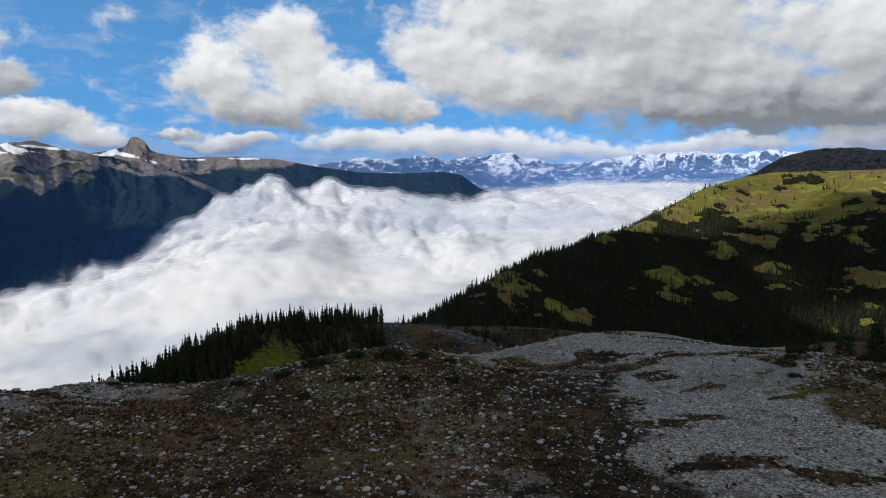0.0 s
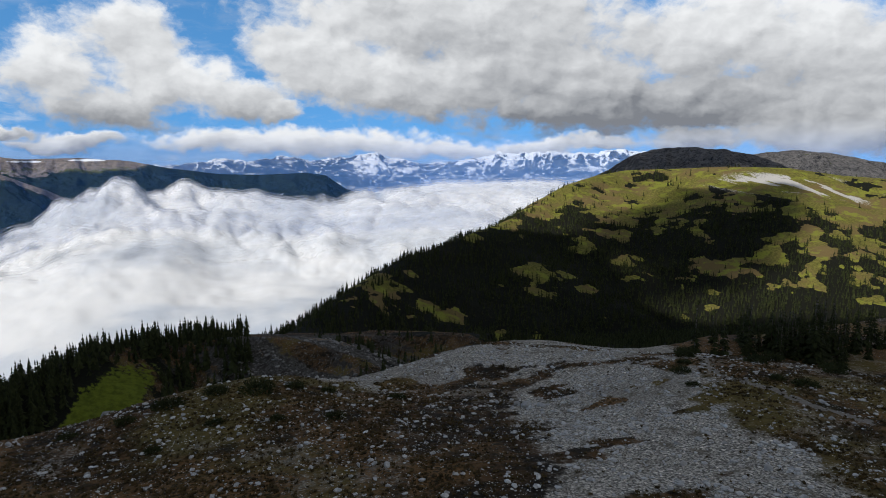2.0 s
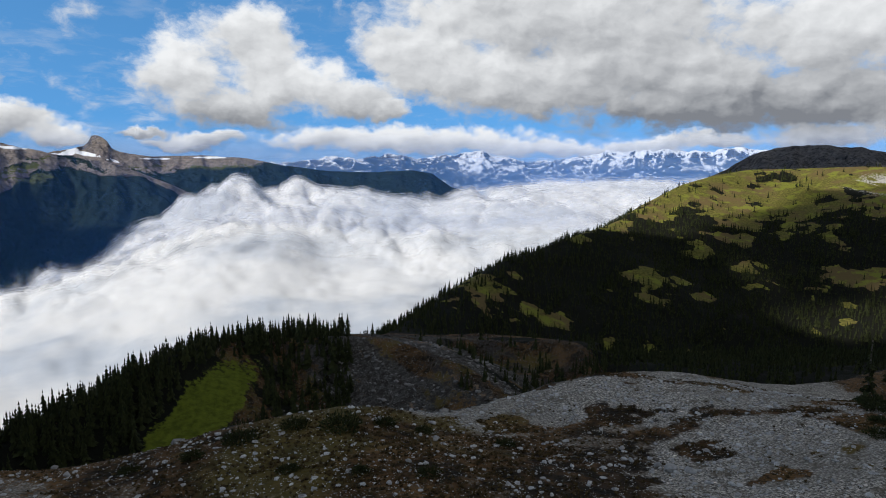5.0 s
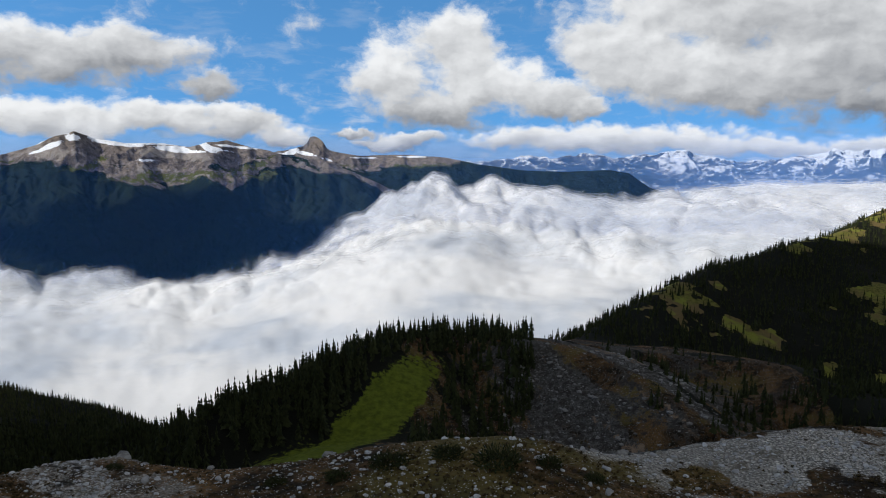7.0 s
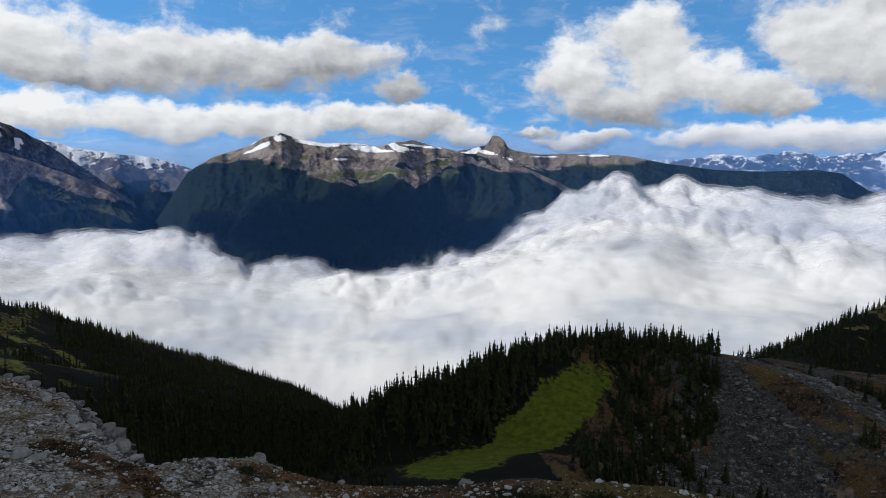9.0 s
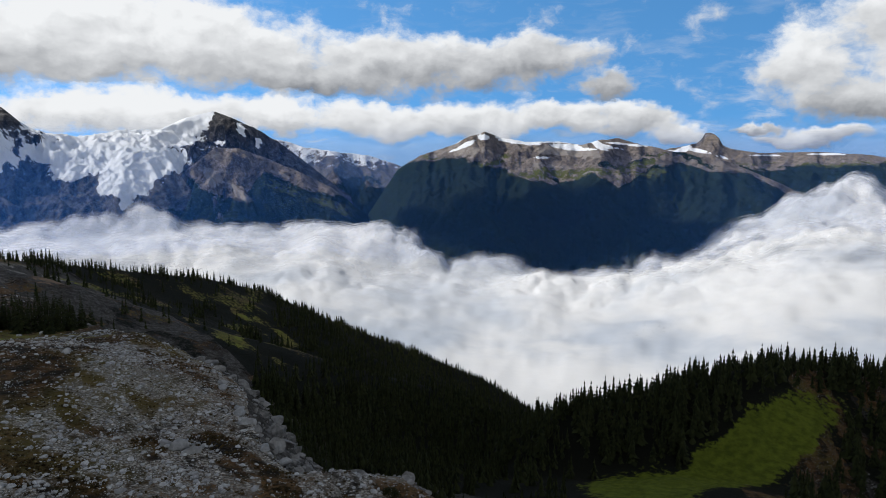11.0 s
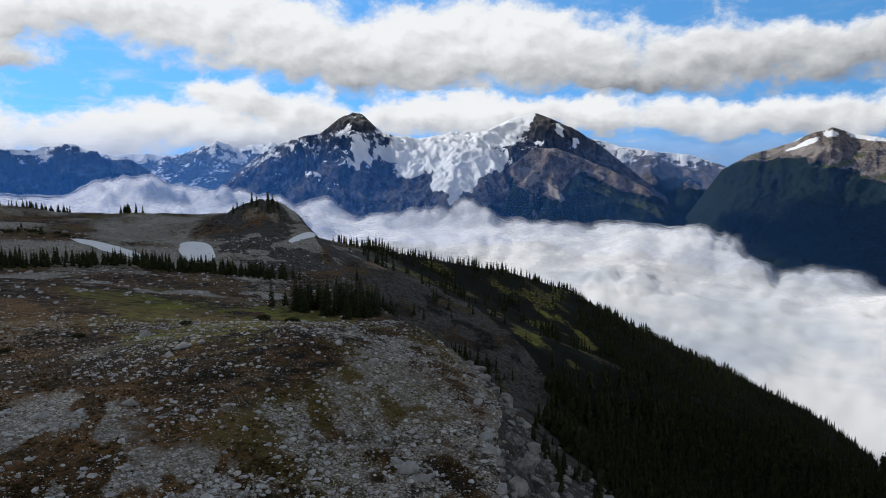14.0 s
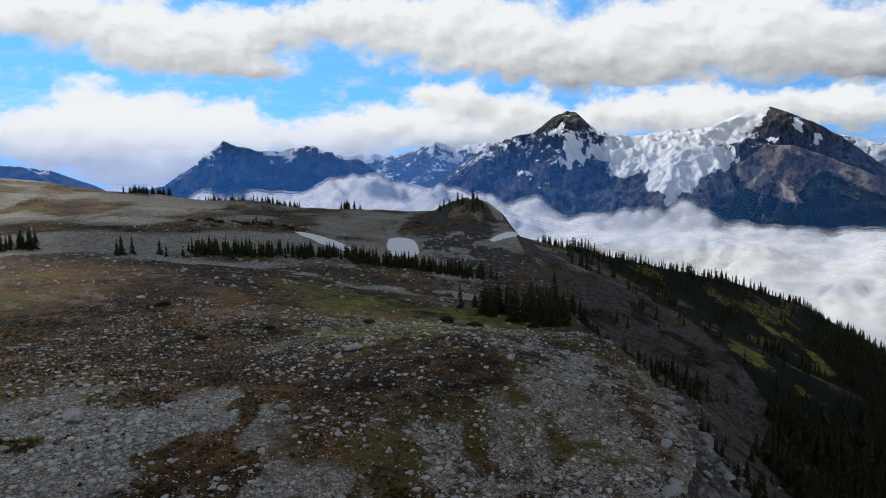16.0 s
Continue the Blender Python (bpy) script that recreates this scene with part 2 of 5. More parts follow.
def ridge_form(x, y, line, outer, inner):
    """Height of a long ridge that falls off to both sides of a line, outer to the left of its course."""
    d, h, side, _ = along(x, y, line)
    bowl = np.full(x.shape, -1e9)
    for (ax, ay, az), (bx, by, bz) in zip(line, line[1:]):
        dx, dy = bx - ax, by - ay
        u = np.clip(((x - ax) * dx + (y - ay) * dy) / (dx * dx + dy * dy), 0, 1)
        q = np.hypot(x - ax - u * dx, y - ay - u * dy)
        bowl = np.maximum(bowl, az + u * (bz - az) - inner * q * smooth(q, -40, 60))
    return np.where(side > 0, h - outer * d * smooth(d, -40, 60), bowl)


# ---- the near land: rim, knoll, saddle and hill, wooded spur ----
RIM = [(260, 230, 0), (150, 190, 0), (97, 171, 0), (75, 157, 0), (60, 151, 0), (46, 146, 0), (34, 141, 0), (22, 137, 0), (9, 130, 0), (-3, 121, 0), (-14, 117.5, 0), (-24, 115.5, 0), (-32, 114, 0), (-40, 111, 0),
        (-50, 106, 0), (-60, 104.5, 0), (-65, 100, 0), (-67, 95.5, 0), (-75, 96, 0), (-88, 100.5, 0), (-96, 104, 0), (-104, 106, 0), (-116, 108, 0), (-130, 108, 0), (-148, 105, 0), (-180, 104, 0), (-260, 112, 0), (-360, 110, 0),
        (-460, 100, 0), (-560, 90, 0)]
# spot heights of the open ground inside the rim: x, y, z
EAST_SPOTS = [(12, 66, -28.3), (3, 76, -28.9), (5, 93, -30.8), (-13, 92, -32.4), (-12, 77, -32.4), (-2, 107, -32.1), (23, 99, -36.9), (43, 105, -31.8), (54, 107, -28.5), (51, 92, -26.2), (70, 107, -25.6), (-30, 100, -36.2), (-34, 84, -34.6), (-57, 101, -33.6), (-64, 89, -33.7), (-76, 87, -30.6), (-68, 106, -35.7), (-88, 100, -38.5), (-102, 83, -29.7)]
WEST_SPOTS = [(-115, 84, -24.4), (-117, 63, -30.0), (-133, 55, -32.4), (-89, 60, -28.6), (-85, 50, -28.4), (-83, 42, -25.3), (-55, 70, -30.4), (27, 133, -32.6), (41, 134, -35.3), (34, 112, -32.7), (13.5, 107, -37.2), (80, 90, -23.8), (-10, 114, -28.2), (0, 50, -28.0), (30, 80, -30.3), (-22, 110, -33.5), (-45, 106, -41.6), (-118, 103, -41.9), (-140, 100, -35.4), (-128, 75, -27.6)]
FAR_SPOTS = [(-150, 30, -30.9), (-160, -20, -29.0), (-170, 80, -40.6), (-195, -25, -28.0), (-230, 40, -38.1), (-240, 90, -54.3), (110, 130, -48.2), (92, 117, -40.5), (160, 120, -49.4), (60, 40, -26.7), (0, 0, -28.0), (-60, 0, -23.7), (-321, -133, -33.0), (-362, -45, -38.0), (-392, 38, -47.0), (-265, -20, -41.0), (-300, 10, -47.0), (-330, 60, -58.0), (-514, -268, -17.0), (-526, -190, -28.0), (-525, -110, -35.0), (-505, -15, -42.0), (-488, 50, -44.0), (-219, -70, -35.0), (400, 0, -70.0), (0, -400, -10.0), (-700, -200, -90.0), (-620, -20, -75.0)]
RIM_SPOTS = [(56, 146, -40.0), (70, 151, -41.6), (14, 124, -36.2), (2, 117, -44.7), (85, 160, -41.4), (-52, 103, -36.8), (-34, 111, -35.0)]
KNOLL = [(-300, 330, -215), (-240, 290, -165), (-206, 281, -131), (-186, 285, -116), (-174, 300, -113), (-162, 320, -108), (-144, 347, -102), (-138, 361, -99), (-127, 387, -100), (-105, 410, -104), (-91, 429, -109), (-83, 451, -115)]
SADDLE = [(-83, 451, -115), (-70, 462, -117), (-49, 468, -120)]
CREST = [(-61, 447, -115), (-49, 468, -121), (-29, 540, -128), (-5, 601, -125), (21, 660, -117), (67, 737, -107), (113, 802, -103), (175, 872, -92), (217, 924, -89), (253, 967, -81), (307, 1035, -63), (370, 1088, -41), (437, 1137, -28), (505, 1174, -20),
         (582, 1137, -17), (643, 1080, -13), (714, 1020, -15), (777, 972, -27), (815, 940, -30), (900, 860, -43)]
BANK = [(-75, 398, -100), (-42, 394, -99), (-14, 382, -101), (6, 362, -104), (22, 343, -111)]
BANK_B = [(-15, 464, -119), (20, 459, -118), (47, 446, -115), (72, 432, -113), (85, 414, -112), (125, 424, -126)]
SPUR = [(-487, 78, -49), (-517, 94, -57), (-583, 144, -77), (-644, 205, -97), (-707, 344, -133), (-737, 426, -163), (-758, 551, -230), (-756, 673, -290), (-741, 808, -362), (-720, 900, -430)]


def open_ground(x, y):
    num, den = 0.0, 0.0
    for spots, reach in ((EAST_SPOTS, 13.0), (WEST_SPOTS, 13.0), (FAR_SPOTS, 34.0), (RIM_SPOTS, 9.0)):
        for sx, sy, sz in spots:
            d2 = (x - sx) ** 2 + (y - sy) ** 2
            w = np.exp(-d2 / (2 * reach ** 2)) + 0.03 / (1 + d2 / 900.0) ** 2
            num, den = num + w * sz, den + w
    return num / den


def land(x, y):
    """Height of the near land."""
    x, y = np.asarray(x, float), np.asarray(y, float)
    g = open_ground(x, y)
    d, _, side, _ = along(x, y, RIM)
    out = np.where(side < 0, d, -d)      # + beyond the rim
    out = out + 1.5 * fbm(x / 22, y / 22, 3, 5) + 0.9 * fbm(x / 5, y / 5, 3, 6)
    off = soft_plus(out - 1.5, 1.5)
    drop = 1.6 * off - 0.9 * soft_plus(off - 14, 3.0)
    near = g - drop + 0.35 * fbm(x / 14, y / 14, 4, 11) + 0.12 * fbm(x / 2.5, y / 2.5, 3, 12)
    # crags on the broken edge
    near = near + smooth(out, -2.5, 1.0) * smooth(out, 14, 5) * (2.2 * ridged(x / 7, y / 7, 4, 15) - 1.2) * smooth(-x, 60, 75)
    # dark knob above the snow beds, and the scarp below it
    near = near + 7.0 * (ridged(x / 14, y / 14, 5, 18) - 0.6) * np.exp(-(((x + 455) / 34) ** 2 + ((y - 68) / 32) ** 2) ** 1.5)
    near = near + 11 * np.exp(-(((x + 470) / 26) ** 2 + ((y - 78) / 20) ** 2) ** 1.5) + 2.0 * fbm(x / 45, y / 30, 4, 17) * smooth(-x, 180, 260) - 0.25 * soft_plus(-x - 540, 12)
    d, h, side, _ = along(x, y, KNOLL)
    knoll = h - np.where(side > 0, 0.62, 0.40) * d * smooth(d, -20, 25)
    d, h, side, _ = along(x, y, SADDLE)
    saddle = h - np.where(side > 0, 0.6, 0.12) * d
    d = along(x, y, CREST)[0]
    hill = ridge_form(x, y, CREST, 0.65, 0.32)
    hill = hill + 9 * fbm(x / 120, y / 120, 4, 21) * smooth(d, 15, 120)
    d, h, side, _ = along(x, y, SPUR)
    spur = h - np.where(side > 0, 0.6, 0.36) * d * smooth(d, -30, 40) + 5 * fbm(x / 70, y / 70, 4, 31) * smooth(d, 10, 80)
    d, h, side, _ = along(x, y, BANK)
    bank = h - np.where(side > 0, 0.20 * d + 1.2 * soft_plus(d - 38, 5), 0.72 * d) + 2.4 * fbm((x + y) / 16, (x - y) / 80, 4, 43)
    d, h, side, _ = along(x, y, BANK_B)
    bank_b = h - np.where(side > 0, 0.16 * d + 1.2 * soft_plus(d - 50, 5), 0.62 * d) + 2.6 * fbm((x + y) / 18, (x - y) / 80, 4, 44)
    s = -0.75 * x + 0.66 * (y - 330)
    floor = -103 - 0.42 * soft_plus(s - 20, 25) - 0.30 * soft_plus(y - 370, 30) + 5 * fbm(x / 60, y / 60, 4, 41)
    floor = floor - 38 * smooth(x, -82, -45) * smooth(-x, -120, -70) * smooth(-y, -400, -330)
    return np.maximum(soft_max([near, knoll, saddle, hill, spur, floor, bank, bank_b], 2.5), -560)


def mesh_of(name, verts, faces, material, attrs=None, flat=False):
    """A mesh from arrays: verts n x 3, faces m x 3 or m x 4."""
    me = bpy.data.meshes.new(name)
    verts, faces = np.asarray(verts, np.float32), np.asarray(faces, np.int32)
    k = faces.shape[1]
    me.vertices.add(len(verts))
    me.vertices.foreach_set("co", verts.ravel())
    me.loops.add(faces.size)
    me.loops.foreach_set("vertex_index", faces.ravel())
    me.polygons.add(len(faces))
    me.polygons.foreach_set("loop_start", np.arange(0, faces.size, k, dtype=np.int32))
    me.polygons.foreach_set("use_smooth", np.full(len(faces), not flat))
    me.update(calc_edges=True)
    for key, values in (attrs or {}).items():
        me.attributes.new(key, "FLOAT", "POINT").data.foreach_set("value", np.asarray(values, np.float32).ravel())
    me.materials.append(material)
    return me


def grid_faces(rows, cols):
    i = np.arange(rows * cols).reshape(rows, cols)
    return np.stack([i[:-1, :-1], i[:-1, 1:], i[1:, 1:], i[1:, :-1]], -1).reshape(-1, 4)


# ---- materials ----
def material(name):
    m = bpy.data.materials.new(name)
    m.use_nodes = True
    m.node_tree.nodes.clear()
    return m, Net(m.node_tree)


def finish(net, colour, rough=0.9, bump=None, strength=0.5, distance=0.2, spec=0.2):
    b = net.add("ShaderNodeBsdfPrincipled")
    net.put((*colour, 1.0) if isinstance(colour, tuple) and len(colour) == 3 else colour, b.inputs["Base Color"])
    net.put(rough, b.inputs["Roughness"])
    b.inputs["Specular IOR Level"].default_value = spec
    if bump is not None:
        n = net.add("ShaderNodeBump")
        n.inputs["Strength"].default_value, n.inputs["Distance"].default_value = strength, distance
        net.put(bump, n.inputs["Height"])
        net.put(n.outputs[0], b.inputs["Normal"])
    net.put(b.outputs[0], net.add("ShaderNodeOutputMaterial").inputs[0])
    return b


def where(net):
    return net.add("ShaderNodeNewGeometry").outputs["Position"]


def ground_material():
    m, net = material("alpine_ground")
    p = where(net)
    big, _ = net.noise(p, 0.05, 5, 0.6)
    mid, _ = net.noise(p, 0.35, 5, 0.6)
    fine, _ = net.noise(p, 2.2, 5, 0.65)
    grit, grit2, grit3 = net.voronoi(p, 1.5), net.voronoi(p, 4.0), net.voronoi(p, 9.0)
    stone_tone, _ = net.noise(p, 1.1, 3, 0.6)

    def cells(v, lo, hi):
        c = net.add("ShaderNodeSeparateColor")
        net.put(v.outputs["Color"], c.inputs[0])
        return net.mix(net.math("POWER", c.outputs[0], 1.6), lo, hi)

    # gravel: pale angular stones of several sizes, dark sand between
    stone = net.mix(0.5, cells(grit2, (0.09, 0.088, 0.084), (0.56, 0.55, 0.53)), cells(grit3, (0.10, 0.098, 0.094), (0.52, 0.51, 0.49)))
    stone = net.mix(net.span(grit2.outputs["Distance"], 0.42, 0.75, 0.0, 0.85), stone, (0.045, 0.043, 0.040))
    stone = net.mix(net.math("MULTIPLY", net.span(grit.outputs["Distance"], 0.38, 0.24), net.span(stone_tone, 0.46, 0.56)), stone, cells(grit, (0.22, 0.215, 0.21), (0.62, 0.61, 0.59)))
    stone = net.mix(net.span(big, 0.42, 0.62, 0.0, 0.45), stone, (0.12, 0.117, 0.11))
    stone = net.mix(net.span(mid, 0.52, 0.66, 0.0, 0.7), stone, (0.075, 0.066, 0.052))
    stone = net.mix(1.0, stone, (1.58, 1.49, 1.34), "MULTIPLY")
    # heath: brown and rust with olive tufts
    heath = net.mix(net.span(mid, 0.40, 0.62), (0.014, 0.011, 0.008), (0.078, 0.044, 0.019))
    heath = net.mix(net.span(fine, 0.5, 0.68, 0.0, 0.8), heath, (0.020, 0.021, 0.009))
    heath = net.mix(net.math("MULTIPLY", net.span(big, 0.46, 0.58, 0.0, 0.85), net.span(fine, 0.62, 0.40)), heath, (0.135, 0.078, 0.032))
    wide0, _ = net.noise(p, 0.03, 4, 0.6)
    heath = net.mix(net.span(wide0, 0.52, 0.62, 0.0, 0.75), heath, net.mix(fine, (0.040, 0.038, 0.012), (0.135, 0.104, 0.030)))
    heath = net.mix(net.math("MULTIPLY", net.span(wide0, 0.46, 0.36), 0.6), heath, (0.012, 0.010, 0.008))
    flecks = net.math("MULTIPLY", net.span(grit2.outputs["Distance"], 0.36, 0.22), net.span(stone_tone, 0.52, 0.58))
    heath = net.mix(flecks, heath, cells(grit2, (0.14, 0.135, 0.13), (0.60, 0.59, 0.57)))
    heath = net.mix(1.0, heath, (1.35, 1.30, 1.20), "MULTIPLY")
    meadow = net.mix(net.span(mid, 0.3, 0.7), (0.082, 0.082, 0.017), (0.195, 0.170, 0.040))
    meadow = net.mix(net.span(fine, 0.45, 0.75, 0.0, 0.6), meadow, (0.055, 0.07, 0.012))
    wide, _ = net.noise(p, 0.018, 5, 0.6)
    meadow = net.mix(net.span(wide, 0.44, 0.62, 0.0, 0.9), meadow, (0.150, 0.105, 0.045))
    meadow = net.mix(net.span(net.noise(p, 0.06, 4, 0.6)[0], 0.52, 0.62, 0.0, 0.8), meadow, (0.20, 0.215, 0.030))
    lawn = net.mix(net.span(mid, 0.3, 0.7), (0.070, 0.090, 0.009), (0.140, 0.165, 0.016))
    lawn = net.mix(net.span(fine, 0.5, 0.75, 0.0, 0.5), lawn, (0.085, 0.088, 0.02))
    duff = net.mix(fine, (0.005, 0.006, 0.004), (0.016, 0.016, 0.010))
    rust = net.mix(mid, (0.16, 0.10, 0.06), (0.30, 0.22, 0.15))

    def edge(name, lo=0.42, hi=0.58):
        a = net.attr(name)
        a = net.math("ADD", a, net.math("MULTIPLY", net.math("SUBTRACT", mid, 0.5), 0.9))
        a = net.math("ADD", a, net.math("MULTIPLY", net.math("SUBTRACT", fine, 0.5), 0.5))
        return net.span(a, lo, hi)

    col = net.mix(edge("gravel", 0.34, 0.66), heath, stone)
    rubble = net.mix(0.55, cells(grit2, (0.026, 0.024, 0.021), (0.21, 0.198, 0.18)), cells(grit, (0.03, 0.028, 0.025), (0.17, 0.16, 0.145)))
    rubble = net.mix(net.span(mid, 0.42, 0.62, 0.0, 0.75), rubble, (0.032, 0.026, 0.020))
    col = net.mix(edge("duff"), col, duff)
    col = net.mix(edge("scree"), col, rubble)
    col = net.mix(edge("rust"), col, rust)
    col = net.mix(edge("meadow"), col, meadow)
    col = net.mix(edge("lawn"), col, lawn)
    col = net.mix(edge("bare", 0.30, 0.65), col, net.mix(fine, (0.30, 0.28, 0.25), (0.58, 0.56, 0.53)))
    col = net.mix(edge("track", 0.45, 0.55), col, (0.20, 0.18, 0.155))
    h = net.math("ADD", net.math("MULTIPLY", fine, 0.6), net.math("MULTIPLY", net.span(grit.outputs["Distance"], 0.0, 0.6, 1.0, 0.0), 0.5))
    finish(net, col, 0.95, h, 1.0, 0.4, 0.1)
    return m


def mountain_material(name, rock_a, rock_b, wood, snow=(0.86, 0.88, 0.91)):
    m, net = material(name)
    p = where(net)
    big, _ = net.noise(p, 0.011, 6, 0.62)
    mid, _ = net.noise(p, 0.035, 6, 0.65)
    fine, _ = net.noise(p, 0.12, 4, 0.7)
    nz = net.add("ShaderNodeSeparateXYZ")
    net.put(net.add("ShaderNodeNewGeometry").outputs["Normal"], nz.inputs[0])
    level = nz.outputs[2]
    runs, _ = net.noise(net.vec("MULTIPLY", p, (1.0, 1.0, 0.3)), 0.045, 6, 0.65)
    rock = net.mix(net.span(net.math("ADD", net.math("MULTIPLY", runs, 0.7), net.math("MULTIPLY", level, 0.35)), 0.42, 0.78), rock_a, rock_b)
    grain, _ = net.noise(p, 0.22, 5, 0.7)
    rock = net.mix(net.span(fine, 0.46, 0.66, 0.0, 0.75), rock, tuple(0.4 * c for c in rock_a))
    rock = net.mix(net.span(grain, 0.54, 0.70, 0.0, 0.7), rock, tuple(1.5 * c for c in rock_b))
    trees = net.mix(net.span(net.math("ADD", net.math("MULTIPLY", fine, 0.5), net.math("MULTIPLY", grain, 0.5)), 0.42, 0.60), tuple(0.6 * c for c in wood), tuple(3.0 * c for c in wood))

    def edge(key, wild, lo=0.46, hi=0.54):
        a = net.math("ADD", net.attr(key), net.math("MULTIPLY", net.math("SUBTRACT", mid, 0.5), wild))
        a = net.math("ADD", a, net.math("MULTIPLY", net.math("SUBTRACT", fine, 0.5), wild * 0.6))
        return net.span(a, lo, hi)

    col = net.mix(edge("wood", 1.2), rock, trees)
    col = net.mix(edge("grass", 1.4), col, net.mix(fine, (0.045, 0.055, 0.016), (0.12, 0.125, 0.04)))
    col = net.mix(net.math("MULTIPLY", edge("pale", 1.2), 0.8), col, net.mix(runs, (0.16, 0.14, 0.12), (0.44, 0.40, 0.35)))
    a = net.math("ADD", net.attr("snow"), net.math("MULTIPLY", net.math("SUBTRACT", big, 0.5), 1.0))
    a = net.math("ADD", a, net.math("MULTIPLY", net.math("SUBTRACT", mid, 0.5), 0.8))
    a = net.math("ADD", a, net.math("MULTIPLY", net.math("SUBTRACT", fine, 0.5), 0.4))
    a = net.math("ADD", a, net.math("MULTIPLY", net.math("SUBTRACT", level, 0.72), 0.8))
    col = net.mix(net.span(a, 0.42, 0.58), col, snow)
    crack = net.voronoi(net.vec("MULTIPLY", p, (1.0, 1.0, 2.2)), 0.075, "DISTANCE_TO_EDGE")
    ice = net.mix(net.span(net.math("ADD", crack.outputs["Distance"], net.math("MULTIPLY", fine, 0.25)), 0.06, 0.24), (0.50, 0.58, 0.66), (0.86, 0.88, 0.91))
    ice = net.mix(net.span(mid, 0.58, 0.72, 0.0, 0.6), ice, (0.30, 0.31, 0.33))
    col = net.mix(edge("ice", 0.35), col, ice)
    finish(net, col, 0.9, net.math("ADD", mid, fine), 0.9, 6.0, 0.0)
    return m


def fog_material(name, through, torn):
    m, net = material(name)
    p = where(net)
    flat_p = net.vec("MULTIPLY", p, (1.0, 1.0, 2.5))
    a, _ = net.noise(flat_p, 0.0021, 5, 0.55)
    d = net.add("ShaderNodeBsdfDiffuse")
    fluff, _ = net.noise(p, 0.009, 4, 0.5)
    b = net.add("ShaderNodeBump")
    b.inputs["Strength"].default_value, b.inputs["Distance"].default_value = 0.45, 12.0
    net.put(fluff, b.inputs["Height"])
    # light spreads inside the fog, so its faces differ less than a solid's
    soft = net.vec("NORMALIZE", net.vec("ADD", b.outputs[0], (0.0, 0.0, 0.85)))
    net.put(soft, d.inputs["Normal"])
    # grey-blue noise patches in the colour imitate shaded hollows of the fog
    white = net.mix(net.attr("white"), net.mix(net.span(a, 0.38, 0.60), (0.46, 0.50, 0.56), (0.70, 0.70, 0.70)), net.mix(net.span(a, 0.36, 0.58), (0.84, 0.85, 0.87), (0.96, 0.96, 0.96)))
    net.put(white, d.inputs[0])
    inner = net.add("ShaderNodeBsdfTranslucent")
    net.put(white, inner.inputs[0])
    net.put(soft, inner.inputs["Normal"])
    body = net.add("ShaderNodeMixShader")
    body.inputs[0].default_value = through
    net.put(d.outputs[0], body.inputs[1])
    net.put(inner.outputs[0], body.inputs[2])
    clear = net.add("ShaderNodeBsdfTransparent")
    mx = net.add("ShaderNodeMixShader")
    n1, _ = net.noise(p, 0.014, 7, 0.62)
    al = net.math("ADD", net.attr("dense"), net.math("MULTIPLY", net.math("SUBTRACT", n1, 0.5), torn))
    net.put(net.math("MULTIPLY", net.span(al, 0.1, 1.0), net.attr("cap")), mx.inputs[0])
    net.put(clear.outputs[0], mx.inputs[1])
    net.put(body.outputs[0], mx.inputs[2])
    net.put(mx.outputs[0], net.add("ShaderNodeOutputMaterial").inputs[0])
    return m


def needle_material():
    m, net = material("conifer_needles")
    p = where(net)
    n, _ = net.noise(p, 0.25, 4, 0.6)
    g = net.add("ShaderNodeNewGeometry")
    r = net.math("ADD", net.math("MULTIPLY", g.outputs["Random Per Island"], 0.6), net.math("MULTIPLY", n, 0.5))
    col = net.mix(r, (0.003, 0.005, 0.003), (0.050, 0.058, 0.019))
    b = finish(net, col, 0.85, None, spec=0.1)
    return m


def plain(name, a, b, scale, rough=0.9, bump=0.4, dist=0.05):
    m, net = material(name)
    p = where(net)
    n1, _ = net.noise(p, scale, 6, 0.65)
    n2, _ = net.noise(p, scale * 0.13, 4, 0.6)
    g = net.add("ShaderNodeNewGeometry")
    k = net.math("ADD", net.math("MULTIPLY", net.span(n1, 0.3, 0.7), 0.5), net.math("MULTIPLY", g.outputs["Random Per Island"], 0.3))
    k = net.math("ADD", k, net.math("MULTIPLY", net.span(n2, 0.35, 0.65), 0.25))
    finish(net, net.mix(k, a, b), rough, n1, bump, dist, 0.2)
    return m


MAT_GROUND = ground_material()
MAT_NEEDLE = needle_material()
MAT_BARK = plain("fir_bark", (0.05, 0.045, 0.04), (0.16, 0.14, 0.12), 6.0)
MAT_ROCK = plain("granite", (0.11, 0.107, 0.10), (0.66, 0.65, 0.63), 2.5)
MAT_TUFT = plain("heath_tufts", (0.011, 0.010, 0.005), (0.105, 0.068, 0.023), 1.2)
MAT_BOULDER = plain("weathered_granite", (0.11, 0.107, 0.10), (0.46, 0.45, 0.43), 1.2, 0.9, 0.7, 0.12)
MAT_CRAG = plain("dark_crag", (0.055, 0.052, 0.048), (0.34, 0.325, 0.30), 1.5)
MAT_SNOW = plain("old_snow", (0.80, 0.82, 0.86), (0.93, 0.94, 0.96), 0.8, 0.7, 0.3)
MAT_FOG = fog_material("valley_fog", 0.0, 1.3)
MAT_MIST = fog_material("thin_mist", 0.4, 1.5)
MAT_RANGE = mountain_material("dark_range", (0.055, 0.050, 0.046), (0.27, 0.225, 0.185), (0.010, 0.016, 0.011))
# rock made blue-black in place of cloud shade on the massif
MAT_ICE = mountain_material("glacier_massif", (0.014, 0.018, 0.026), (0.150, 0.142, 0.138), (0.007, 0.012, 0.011))
